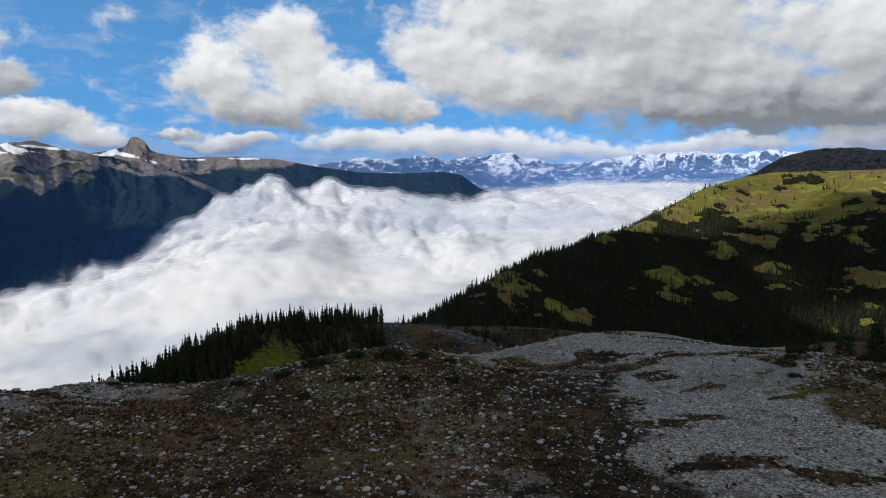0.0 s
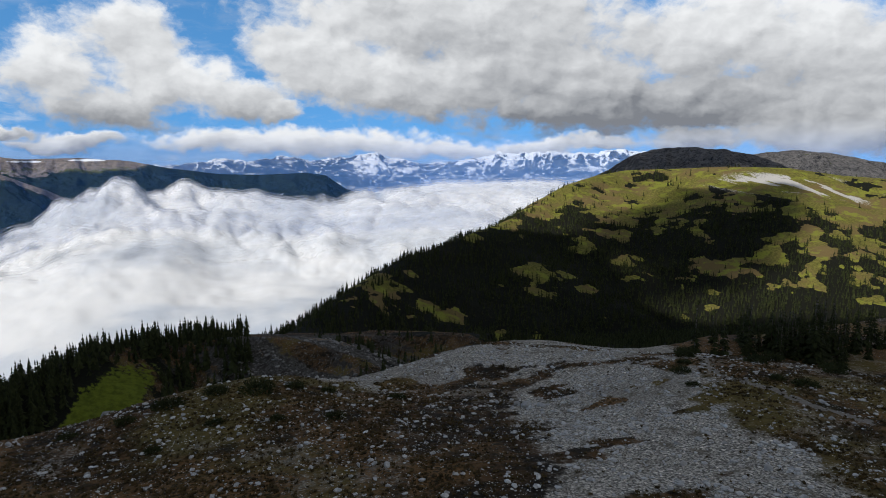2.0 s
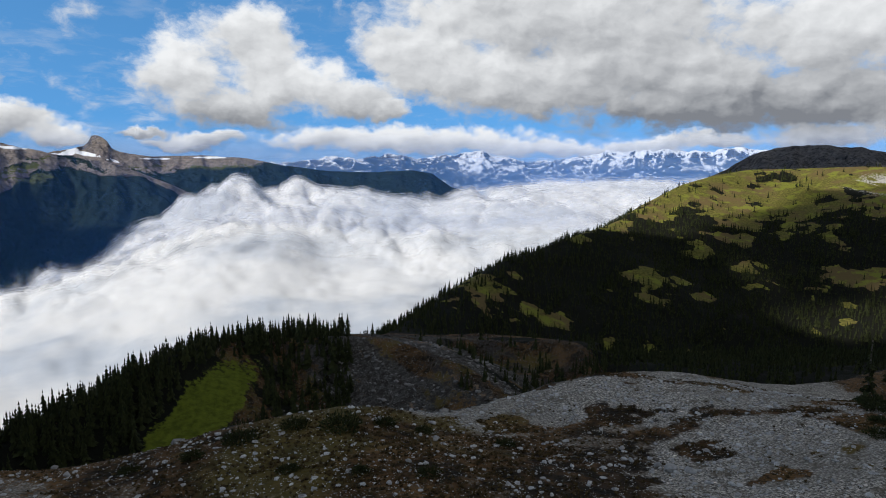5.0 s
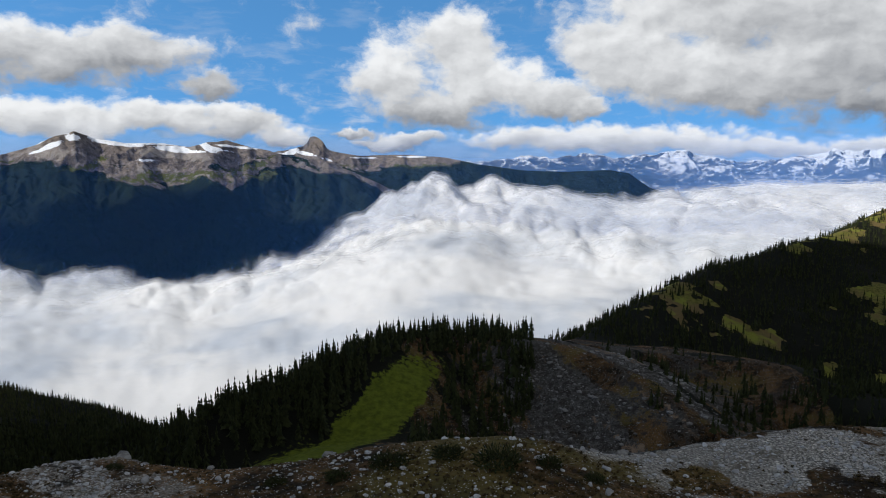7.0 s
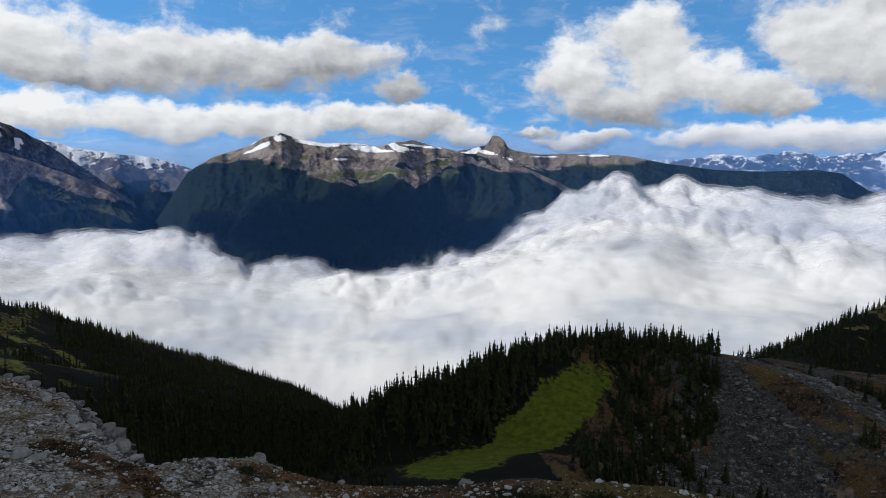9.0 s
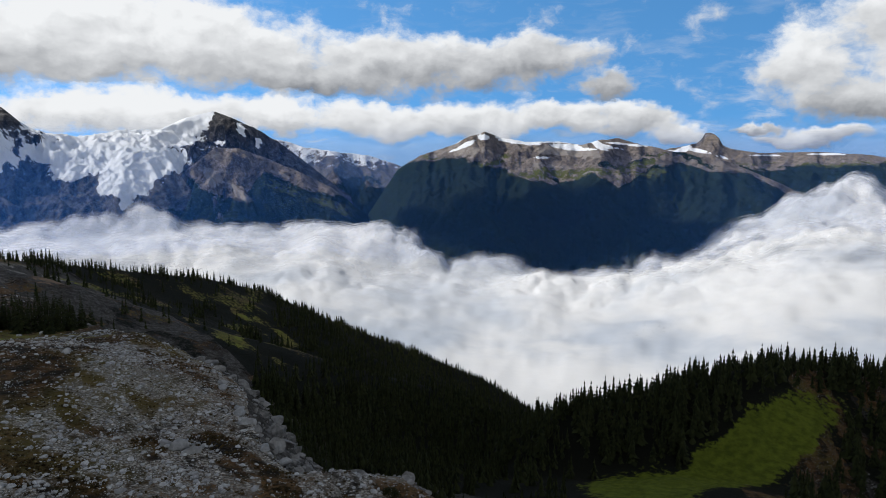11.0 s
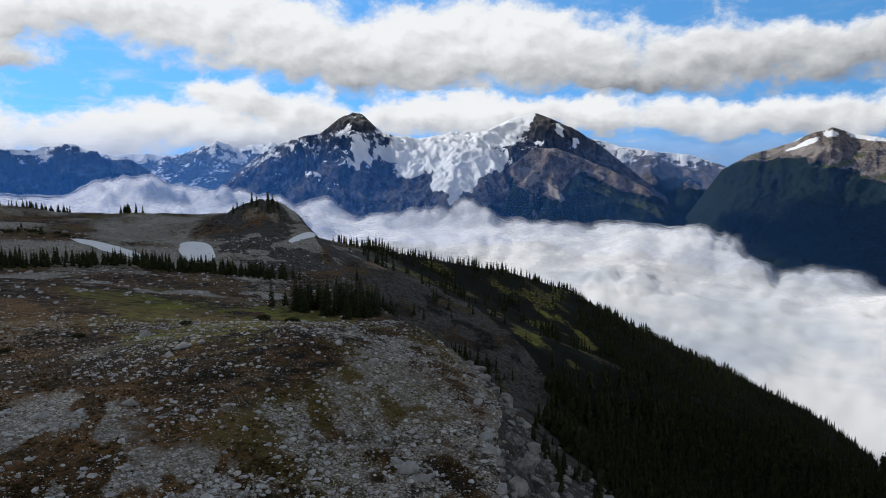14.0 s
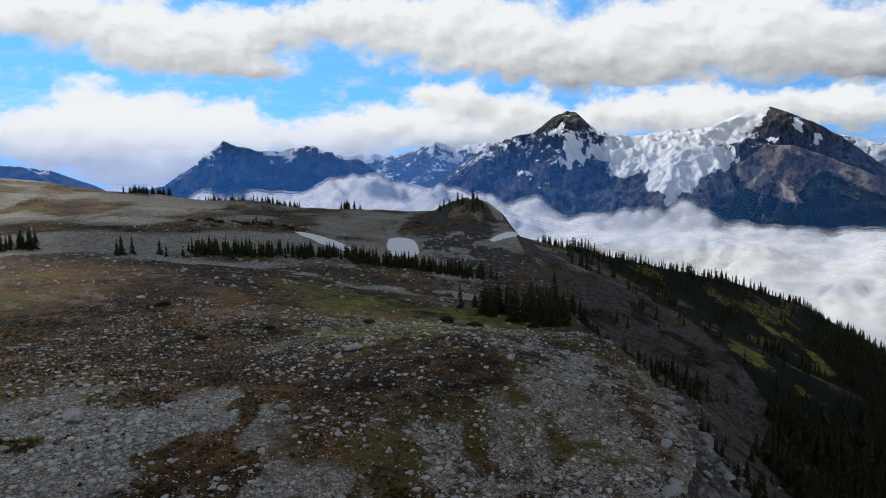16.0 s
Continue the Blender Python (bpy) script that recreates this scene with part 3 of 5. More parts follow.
# rock and wood tinted blue: painted haze and shade of the far ranges
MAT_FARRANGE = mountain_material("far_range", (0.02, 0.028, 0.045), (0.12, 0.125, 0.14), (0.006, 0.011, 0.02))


# ---- ground ----
def near_line(x, y, line):
    return along(np.asarray(x, float), np.asarray(y, float), [(a, b, 0) for a, b in line])[0]


TRACK = [(66, 70), (60, 78), (56, 84), (55, 89), (53, 95), (52, 99), (53, 105), (57, 113), (64, 122), (75, 137), (85, 150)]
WASH = [(36, 25), (31, 57), (30, 75), (33, 92), (38, 106), (48, 124), (62, 144)]
MOUND = [(5, 125), (16, 124), (28, 126), (42, 130)]
RIMSTONE = [(-60, 96), (-70, 86), (-80, 84), (-92, 90), (-106, 96), (-122, 98)]
WESTWASH = [(-50, 14), (-66, 32), (-78, 48), (-78, 56), (-72, 66)]


def blob(x, y, cx, cy, rx, ry, turn=0.0):
    c, s = math.cos(radians(turn)), math.sin(radians(turn))
    u, v = (x - cx) * c + (y - cy) * s, -(x - cx) * s + (y - cy) * c
    return np.clip(1.5 - np.hypot(u / rx, v / ry), 0, 1)


def knoll_meadow(x, y):
    wig = 5 * fbm(x / 12, y / 12, 3, 78)
    return np.maximum(blob(x + wig, y, -114, 318, 14, 60, -8), blob(x + wig, y - wig, -129, 268, 19, 24))


def spur_meadow(x, y):
    wig = 9 * fbm(x / 24, y / 24, 4, 87)
    m = np.maximum(np.clip(1.4 - (near_line(x, y, [(-640, 300), (-610, 345), (-560, 355)]) + wig) / 17, 0, 1), np.clip(1.4 - (near_line(x, y, [(-530, 255), (-450, 243), (-385, 234), (-362, 250)]) + wig) / 11, 0, 1))
    return m


HILL_GLADES = [(318, 864, 30), (370, 896, 34), (252, 761, 26), (208, 748, 22), (274, 729, 26), (410, 703, 40), (155, 843, 22), (68, 693, 12), (374, 971, 36), (300, 930, 24), (350, 820, 20)]


def hill_clear(x, y, z):
    """Open grass on the hill: wide above, single glades lower down."""
    n = 1.0 * fbm(x / 70, y / 70, 5, 91, 0.65) + 0.55 * fbm(x / 20, y / 20, 3, 92)
    out = smooth(n + 0.55 * smooth(z, -118, -60) - 0.36 + 0.12 * smooth(x, 420, 650), -0.05, 0.10)
    for cx, cy, r in HILL_GLADES:
        out = np.maximum(out, smooth(1.1 - np.hypot(x - cx, y - cy) / r + 1.7 * n, 0.30, 0.60))
    return out


def masks(x, y, z):
    rim_d, _, side, _ = along(x, y, RIM)
    inside = side > 0
    wig = 6 * fbm(x / 9, y / 9, 4, 77)
    gravel = np.clip(1.5 - (near_line(x, y, WASH) + wig) / 13.0, 0, 1)
    gravel = np.maximum(gravel, np.clip(1.5 - (near_line(x, y, MOUND) + wig) / 12.5, 0, 1))
    gravel = np.maximum(gravel, np.clip(1.5 - (near_line(x, y, RIMSTONE) + 1.2 * wig) / 11.0, 0, 0.52))
    gravel = np.maximum(gravel, 0.66 * np.clip(1.5 - (near_line(x, y, WESTWASH) + 2.0 * wig) / 14.0, 0, 1))
    gravel = gravel * (1 - 0.75 * smooth(fbm(x / 7, y / 4, 4, 75), 0.12, 0.4))
    gravel = gravel * (1 - 0.8 * blob(x, y, 24, 114, 15, 4.5, 10) * smooth(fbm(x / 5, y / 3, 4, 72), -0.25, 0.15))
    gravel = np.maximum(gravel, 0.42 * smooth(fbm(x / 18, y / 18, 4, 71), -0.1, 0.45) * inside)
    steep = (~inside) & (rim_d < 110) & (x < 40)
    slide = blob(x, y, -18, 378, 88, 125)
    scree = slide * (0.38 + 0.4 * smooth(fbm((x + y) / 10, (x - y) / 85, 5, 79), -0.35, 0.2))
    scree = np.maximum(scree, np.where(steep, 0.45 + 0.4 * smooth(fbm(x / 11, y / 11, 4, 73), -0.25, 0.25), 0.0))
    scree = np.maximum(scree, 0.95 * np.clip(1.5 - near_line(x, y, [(-462, 62), (-438, 80), (-391, 66), (-350, 90)]) / 22.0, 0, 1) * smooth(fbm(x / 12, y / 12, 4, 76), -0.6, 0.0))
    west = smooth(-x, 205, 250) * inside
    scarp = np.clip(1.5 - near_line(x, y, [(-260, -110), (-300, -60), (-335, -15), (-350, 20), (-360, 60), (-400, 92)]) / 26.0, 0, 1)
    gravel = np.maximum(gravel, west * np.maximum(scarp, 0.40 + 0.75 * fbm(x / 60, y / 25, 5, 83)))
    gravel = np.maximum(gravel, 0.9 * np.clip(1.5 - near_line(x, y, [(-236, 20), (-217, 42), (-218, 56), (-230, 76)]) / 8.0, 0, 1) * smooth(fbm(x / 9, y / 9, 3, 84), -0.2, 0.3))
    gravel = np.maximum(gravel, 0.8 * np.clip(1.4 - near_line(x, y, [(-440, 108), (-500, 130), (-560, 170)]) / 22.0, 0, 1))
    rust = blob(x, y, -5, 380, 50, 90) * smooth(fbm((x + y) / 12, (x - y) / 40, 3, 85), 0.30, 0.5) * 0.52
    rust = np.maximum(rust, 0.8 * blob(x, y, -470, 165, 12, 40, 50))
    meadow = 0.52 * spur_meadow(x, y) * (0.6 + 0.7 * smooth(fbm(x / 14, y / 14, 4, 89), -0.3, 0.4))
    up = (y > 500) & (x > -60)
    meadow = np.where(up, np.maximum(meadow, hill_clear(x, y, z)), meadow)
    meadow = np.maximum(meadow, 0.58 * blob(x, y, -172, 54, 60, 18, 35))
    meadow = np.maximum(meadow, 0.55 * blob(x, y, -160, 70, 58, 42) * smooth(fbm(x / 22, y / 22, 4, 90), -0.3, 0.3) * inside)
    open_slope = smooth(-x, 345, 400) * smooth(z, -178, -155) * (~inside)
    meadow = np.maximum(meadow, 0.50 * open_slope * smooth(fbm(x / 40, y / 40, 4, 88), -0.3, 0.3))
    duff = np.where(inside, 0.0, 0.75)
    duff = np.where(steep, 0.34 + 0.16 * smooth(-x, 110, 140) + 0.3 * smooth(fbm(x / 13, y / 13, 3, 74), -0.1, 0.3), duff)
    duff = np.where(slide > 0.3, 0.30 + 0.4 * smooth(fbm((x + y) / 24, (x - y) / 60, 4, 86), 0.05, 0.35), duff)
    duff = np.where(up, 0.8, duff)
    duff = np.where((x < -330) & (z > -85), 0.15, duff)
    bare = blob(x, y, 690, 955, 120, 46, -38) * smooth(fbm((x + 0.4 * y) / 15, (y - 0.4 * x) / 60, 4, 93), 0.02, 0.3)
    track = np.clip(1.5 - near_line(x, y, TRACK) / 0.7, 0, 1)
    return dict(gravel=gravel * ~up, duff=duff, rust=rust, meadow=meadow * (1 - 0.6 * bare), track=track, bare=0.8 * bare, lawn=knoll_meadow(x, y), scree=scree)


def part_mesh(name, me, parent=None):
    ob = new(name, me)
    ob.parent = parent
    return ob


CENTRE = (-8.0, 55.0)
head = np.radians(np.concatenate([np.arange(-180, -135, 2.0), np.arange(-135, 60, 0.2), np.arange(60, 180.1, 2.0)]))
rad = np.concatenate([np.geomspace(0.05, 2.9, 8), np.geomspace(3, 300, 250), np.linspace(303, 1250, 330), np.geomspace(1260, 1700, 14), np.geomspace(1800, 4900, 14)])
RR, AA = np.meshgrid(rad, head, indexing="ij")
gx, gy = CENTRE[0] + RR * np.sin(AA), CENTRE[1] + RR * np.cos(AA)
gz = land(gx.ravel(), gy.ravel()).reshape(gx.shape)
gz = gz + (-560 - gz) * smooth(RR, 1400, 1750)
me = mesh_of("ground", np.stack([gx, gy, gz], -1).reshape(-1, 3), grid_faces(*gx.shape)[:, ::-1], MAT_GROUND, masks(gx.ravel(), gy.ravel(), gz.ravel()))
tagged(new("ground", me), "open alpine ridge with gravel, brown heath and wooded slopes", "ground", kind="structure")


# ---- mountains ----
RANGES = []


def mountain(name, skyline, crest_r, foot_r, foot_z, mat, seed, rough=0.25, power=1.15, spurs=300.0, jag=0.10, paint=None, label="", step=0.1, rows=170, calm=None, fine=0.075):
    """A range: its skyline as heading and height in degrees, at crest_r, falling to foot_r in front."""
    az = np.arange(skyline[0][0], skyline[-1][0] + 1e-6, step)
    el = np.interp(az, [s[0] for s in skyline], [s[1] for s in skyline])
    if calm:
        jag = jag * (1 - 0.93 * np.exp(-((az - calm[0] - 0.5) / (calm[1] - 0.5)) ** 4))
    el = el + jag * fbm(az * 1.6, az * 0 + seed, 6, seed, 0.62) * smooth(el, -3.0, 0.5)
    u = np.concatenate([[-0.35, -0.15, -0.05], np.linspace(0, 1, rows)])
    U, A = np.meshgrid(u, az, indexing="ij")
    E = np.broadcast_to(el, U.shape)
    v = np.clip(U, 0, 1)
    R = crest_r - U * (crest_r - foot_r) + 0.05 * crest_r * fbm(A / 2.5, A * 0 + 1.5, 3, seed + 9) * (1 - v)
    if calm:
        R = crest_r - U * (crest_r - foot_r) + (R - crest_r + U * (crest_r - foot_r)) * (1 - 0.92 * np.exp(-((A - calm[0]) / calm[1]) ** 4))
    top = R * np.tan(np.radians(E))
    top = np.where(U > 0, crest_r * np.tan(np.radians(E)), top)
    ar = np.radians(A)
    x, y = R * np.sin(ar), R * np.cos(ar)
    wx, wy = x + 0.35 * spurs * fbm(x / spurs, y / spurs, 3, seed + 5), y + 0.35 * spurs * fbm(x / spurs + 7, y / spurs, 3, seed + 6)
    # spurs run down the fall line, so the noise is longer that way
    lateral, down = wx * np.cos(ar.mean()) - wy * np.sin(ar.mean()), wx * np.sin(ar.mean()) + wy * np.cos(ar.mean())
    sp = ridged(lateral / spurs, down / (1.9 * spurs), 7, seed + 1, 0.55) - 0.66
    amp = (top - foot_z) * rough * np.minimum(v * 6, 1) * (1 - 0.45 * v)
    if calm:
        amp = amp * (1 - 0.8 * np.exp(-((A - calm[0]) / calm[1]) ** 2))
    fall = (1 - v) ** power
    if calm:
        # the glacier lies in a gentler bowl, broken into ice blocks
        bowl = np.exp(-((A - calm[0] + 2.0) / (calm[1] - 1.0)) ** 4)
        fall = fall + (1 - v ** 1.7 - fall) * bowl
    Z = foot_z + (top - foot_z) * fall + sp * amp * 1.6
    if calm:
        Z = Z + bowl * smooth(v, 0.12, 0.22) * 16.0 * (ridged(x / 70, y / 46, 4, seed + 3, 0.6) - 0.6)
    Z = Z + (top - foot_z) * fine * (ridged(wx / 62, wy / 62, 5, seed + 4, 0.6) - 0.62) * np.minimum(v * 8, 1)
    Z = np.where(U < 0, top - np.abs(U) * (top - foot_z) * 1.6, Z)
    attrs = {k: np.zeros(U.size) for k in ("wood", "grass", "snow", "ice", "pale")}
    wild = 2.4 * fbm(lateral / 300, down / 420, 5, seed + 2, 0.6) + 1.2 * sp
    if paint:
        raw = np.degrees(np.arctan2(Z, R))
        attrs.update({k: np.asarray(q, float).ravel() * np.ones(U.size) for k, q in paint(A, raw + wild, raw, sp).items()})
    RANGES.append((az, u, Z, crest_r, foot_r))
    me = mesh_of(name, np.stack([x, y, Z], -1).reshape(-1, 3), grid_faces(*U.shape), mat, attrs)
    return tagged(new(name, me), label, "mountain")


def spots_at(A, E, rows, grow=1.0):
    """Patches by heading, height, half widths and slant."""
    out = np.zeros(np.shape(A))
    for a, e, w, h, slant, k in rows:
        out = np.maximum(out, k * np.clip(1.5 - np.hypot((A - a) / (w * grow), (E - e - slant * (A - a)) / (h * grow)), 0, 1))
    return out


def line_at(A, line):
    return np.interp(A, [p[0] for p in line], [p[1] for p in line])


def paint_diamond(A, E, raw, sp):
    big = 1.35
    e = raw + 0.75 * (E - raw)
    tree = line_at(A, [(-57, -4.2), (-54.8, -3.4), (-51.2, -1.1), (-48.9, -1.45), (-45.7, -0.5), (-43, -1.05), (-40.8, -1.95), (-37.8, -2.3), (-35.5, -1.5), (-33.5, -2.4), (-31.2, -1.15), (-28.3, -1.9), (-24, -1.4), (-21, -2.4)])
    wood = smooth(tree - e, -0.7, 0.55)
    wood = np.maximum(wood, 0.62 * spots_at(A, e, [(-34.2, -0.7, 1.2, 0.35, 0, 1), (-31.5, -0.5, 1.8, 0.3, -0.1, 1), (-42.5, -0.2, 2.0, 0.25, 0.1, 0.8), (-28, -0.9, 2.5, 0.35, -0.1, 1)]))
    snow = spots_at(A, raw, [(-45.8, 0.75, 0.55, 0.16, 0.45, 0.9), (-48.8, 0.50, 1.1, 0.10, 0.28, 0.8), (-47.3, 0.72, 0.8, 0.07, 0.3, 0.75), (-41.6, 1.0, 1.2, 0.13, -0.12, 0.85), (-42.6, 1.3, 0.7, 0.10, -0.1, 0.8),
                              (-38.5, 1.0, 1.3, 0.10, 0, 0.8), (-39.6, -0.30, 0.45, 0.09, 0, 0.8), (-37.4, 0.55, 1.3, 0.16, -0.1, 0.75), (-35.1, 0.75, 0.5, 0.22, -0.5, 0.85), (-34.2, 0.55, 0.8, 0.10, -0.2, 0.8), (-44.4, 1.35, 0.4, 0.2, 0, 0.7), (-46.6, 0.35, 0.5, 0.08, 0.3, 0.8), (-40.2, 1.05, 1.0, 0.10, 0.05, 0.9), (-36.4, 0.35, 0.9, 0.07, 0, 0.8), (-33.0, 0.75, 1.2, 0.08, -0.1, 0.8)], big)
    grass = spots_at(A, e, [(-43.5, -0.6, 1.8, 0.35, 0.25, 0.62), (-49, -0.95, 1.0, 0.25, 0, 0.6), (-37.5, -1.4, 5.5, 0.6, 0.03, 0.60), (-32, -0.7, 2.5, 0.4, 0, 0.6), (-31, -1.6, 2.0, 0.3, -0.15, 0.56)])
    pale = spots_at(A, e, [(-37.4, 0.40, 2.4, 0.5, -0.12, 1.1), (-46.0, 0.2, 2.2, 0.7, 0.25, 0.6), (-39.2, -0.9, 2.0, 0.3, 0, 0.55), (-48.3, -0.5, 1.0, 0.5, 0.4, 0.5), (-35.8, -1.5, 1.5, 0.16, 0, 0.6)])
    return dict(wood=wood, snow=snow, grass=grass, pale=pale)


def paint_tusk(A, E, raw, sp):
    e = raw + 0.3 * (E - raw)
    tree = line_at(A, [(-34, -1.0), (-27.5, -0.8), (-24.4, -0.6), (-22.5, -1.0), (-19.5, -0.6), (-16.4, -0.75), (-13.5, -0.4), (-12.0, 0.5), (6, 0.5)])
    wood = smooth(tree - e, -0.5, 0.4) * 0.95
    snow = spots_at(A, raw, [(-28.8, 0.32, 0.7, 0.22, 0.35, 0.9), (-27.6, 0.25, 0.8, 0.14, -0.2, 0.85), (-25.9, -0.2, 0.5, 0.10, -0.4, 0.75), (-22.8, -0.1, 1.0, 0.08, 0, 0.7), (-19.0, 0.0, 1.2, 0.07, 0, 0.7), (-30.5, 0.0, 0.9, 0.1, 0.3, 0.75)])
    grass = spots_at(A, e, [(-18, -0.7, 4.0, 0.25, 0, 0.55), (-24, -0.5, 2.5, 0.2, 0, 0.5)])
    return dict(wood=wood, snow=snow, grass=grass)


def paint_glacier(A, E, raw, sp):
    wig = 1.0 * fbm(A * 0.8, raw * 0.8, 4, 61)
    wig2 = 0.5 * fbm(A * 2.2, raw * 2.2, 4, 63)
    a, e = A + wig, raw + wig2
    ice = spots_at(a, e, [(-73.5, -0.3, 4.4, 1.1, 0.02, 1), (-72.2, -2.0, 2.2, 1.3, 0.1, 1), (-75.6, -1.0, 2.0, 0.9, 0.2, 0.9), (-76.8, 0.0, 1.8, 0.8, 0.1, 0.9), (-70.2, -0.9, 1.7, 1.0, 0.3, 1), (-72.4, -3.3, 0.6, 1.0, 0, 0.8)])
    snow = spots_at(a, e, [(-73.0, 1.7, 6.0, 0.55, 0, 1), (-73.5, 0.9, 4.5, 0.5, 0, 1), (-69.5, 1.6, 3.0, 0.6, 0.2, 1), (-67.9, 2.0, 2.6, 1.1, 0.45, 1.2), (-67.0, 2.7, 1.0, 0.5, 0.3, 1.2), (-68.8, 1.2, 2.0, 0.5, 0.2, 1), (-77.8, 0.2, 1.7, 0.75, 0.25, 1), (-80.2, 0.2, 0.9, 1.2, -0.5, 0.95), (-81.6, 1.6, 0.7, 0.6, 0.6, 0.9), (-81.0, -0.8, 0.9, 0.5, 0, 0.8), (-84.2, -0.3, 0.5, 0.35, 0, 0.75), (-84.4, -1.7, 0.5, 0.25, 0, 0.7), (-82.5, -2.4, 0.7, 0.2, 0.5, 0.7)])
    snow = snow * smooth(-(A + 2.2 * wig2 + 0.5 * wig), 65.2, 66.2)
    snow = np.maximum(snow, spots_at(A, e, [(-64.0, 1.9, 0.5, 0.5, -0.6, 0.8), (-62.8, 0.9, 0.4, 0.6, -0.5, 0.75), (-65.6, 0.9, 0.5, 0.4, 0, 0.8)]))
    snow = np.maximum(snow, 0.40 * smooth(raw, -3.5, 0.5) * smooth(-A, 60.0, 72.0) * (1 - 0.75 * smooth(raw, 1.3, 2.3)) + 0.04)
    wood = smooth(-E, 4.6, 5.6) * 0.9
    return dict(ice=ice, snow=snow, wood=wood, pale=0.45 * smooth(-a, 84, 89) * smooth(raw, -3.5, 0))


def paint_buttress(A, E, raw, sp):
    e = raw + 0.4 * (E - raw)
    tree = line_at(A, [(-76, -3.2), (-70.8, -2.6), (-68.3, -2.1), (-66.2, -3.2), (-64, -3.6), (-62.3, -1.5), (-59, -2.6), (-54.4, -3.8)])
    pale = spots_at(A, e, [(-66.2, -2.0, 1.0, 0.5, -0.3, 0.85), (-64.2, -3.0, 1.0, 0.4, -0.7, 0.85), (-61, -1.6, 1.2, 0.2, -0.3, 0.6), (-66.5, -0.5, 1.5, 0.4, 0, 0.45)])
    grass = spots_at(A, e, [(-61, -2.6, 2.0, 0.5, -0.3, 0.55), (-57, -4.0, 2.5, 0.6, -0.3, 0.55)])
    return dict(wood=smooth(tree - e, -0.6, 0.5) * 0.95, snow=0.22 * smooth(E, -1.0, 0.5), pale=pale, grass=grass)


def paint_blue(A, E, raw, sp):
    return dict(wood=smooth(-E, 1.8, 3.0) * 0.9, snow=0.52 * smooth(E, -1.9, 0.3), pale=0.3 * smooth(E, -2.5, -0.5))


def paint_snowy(A, E, raw, sp):
    return dict(snow=0.30 + 0.30 * smooth(E, -0.9, 0.3), wood=smooth(-E, 0.9, 1.3) * 0.8)


def paint_bare(A, E, raw, sp):
    return dict(wood=0.25 + 0 * E, grass=0.22 + 0 * E, pale=0.22 * smooth(E, -0.5, 0.5))


DIAMOND = [(-57.0,-8.5), (-55.3,-6.93), (-52.9,-3.39), (-51.5,-1.27), (-49.6,-0.14), (-47.7,0.42), (-45.6,1.36), (-44.3,1.82), (-43.0,1.31), (-41.1,0.98), (-38.3,0.98), (-36.5,0.70), (-35.2,1.06), (-33.6,1.23), (-31.6,0.69), (-29.5,0.24), (-25.7,-0.46), (-21.7,-2.17), (-19.8,-3.17), (-17.5,-4.33), (-15.0,-6.2)]
TUSK = [(-34.5,-1.2), (-32.4,-0.58), (-29.7,0.43), (-28.6,0.62), (-27.8,0.82), (-27.5,1.05), (-27.2,1.56), (-26.85,1.64), (-26.5,1.46), (-26.2,1.20), (-25.9,0.66), (-25.4,0.42), (-23.3,0.07), (-19.5,0.17), (-16.2,-0.06), (-13.4,-0.62), (-9.6,-1.13), (-6.4,-1.21), (-2.7,-1.05), (-1.2,-1.31), (0.4,-2.43), (2.6,-3.17), (4.3,-3.71), (6.0,-4.6)]
FARSNOW = [(-18.0,-0.9), (-16.0,-0.49), (-11.8,-0.30), (-9.5,0.08), (-7.2,-0.15), (-4.8,0.33), (-2.4,-0.14), (0.4,0.20), (3.2,0.49), (5.6,-0.11), (7.4,-0.34), (10.2,-0.10), (13.2,0.50), (16.3,0.59), (17.9,0.67), (20.4,0.50), (23.1,0.79), (25.8,0.37), (30.3,-0.03)]
GLACIER = [(-96.5,-6.5), (-94.1,-4.91), (-92.1,-3.16), (-90.0,-1.14), (-88.0,0.31), (-86.0,1.17), (-83.6,1.76), (-81.9,2.95), (-81.0,3.36), (-80.2,3.20), (-79.2,2.25), (-78.2,1.56), (-76.0,1.17), (-72.9,1.60), (-70.1,1.80), (-68.2,2.73), (-66.1,3.30), (-64.5,2.71), (-62.6,1.83), (-60.7,0.62), (-58.4,-1.25), (-56.0,-3.13), (-53.0,-5.5)]
BUTTRESS = [(-76.0,-9.0), (-74.0,-7.29), (-72.1,-5.22), (-70.2,-2.89), (-67.8,-1.02), (-65.9,0.52), (-64.1,0.34), (-62.2,-0.32), (-59.8,-1.35), (-56.9,-2.76), (-54.1,-5.00), (-52.1,-6.86), (-50.0,-8.8)]
SHOULDER = [(-65.0,0.9), (-62.6,1.32), (-60.7,1.00), (-59.3,0.53), (-57.0,0.25), (-54.1,-0.12), (-51.8,-0.86), (-49.5,-1.68), (-46.5,-2.6)]
BLUES = [(-119.0,-4.0), (-117.1,-3.08), (-113.4,-2.31), (-110.8,-0.36), (-108.9,1.11), (-107.7,0.65), (-105.9,0.28), (-104.6,0.36), (-102.2,0.66), (-100.5,0.05), (-98.1,-0.44), (-95.3,-2.40), (-92.5,-4.09), (-90.5,-5.2)]
BLUESNOW = [(-104.5,-0.7), (-102.8,-0.21), (-99.1,-0.01), (-97.2,0.11), (-95.3,-0.18), (-93.9,0.27), (-92.0,1.01), (-90.1,0.52), (-89.1,0.79), (-87.7,0.87), (-85.4,0.11), (-83.0,-0.6)]
LEFTMOST = [(-140.0, -0.8), (-130.0, -0.5), (-126.0, -0.4), (-123.1, -0.6), (-121.1, -1.0), (-118.2, -2.18), (-115.9, -3.55), (-113.0, -5.0)]
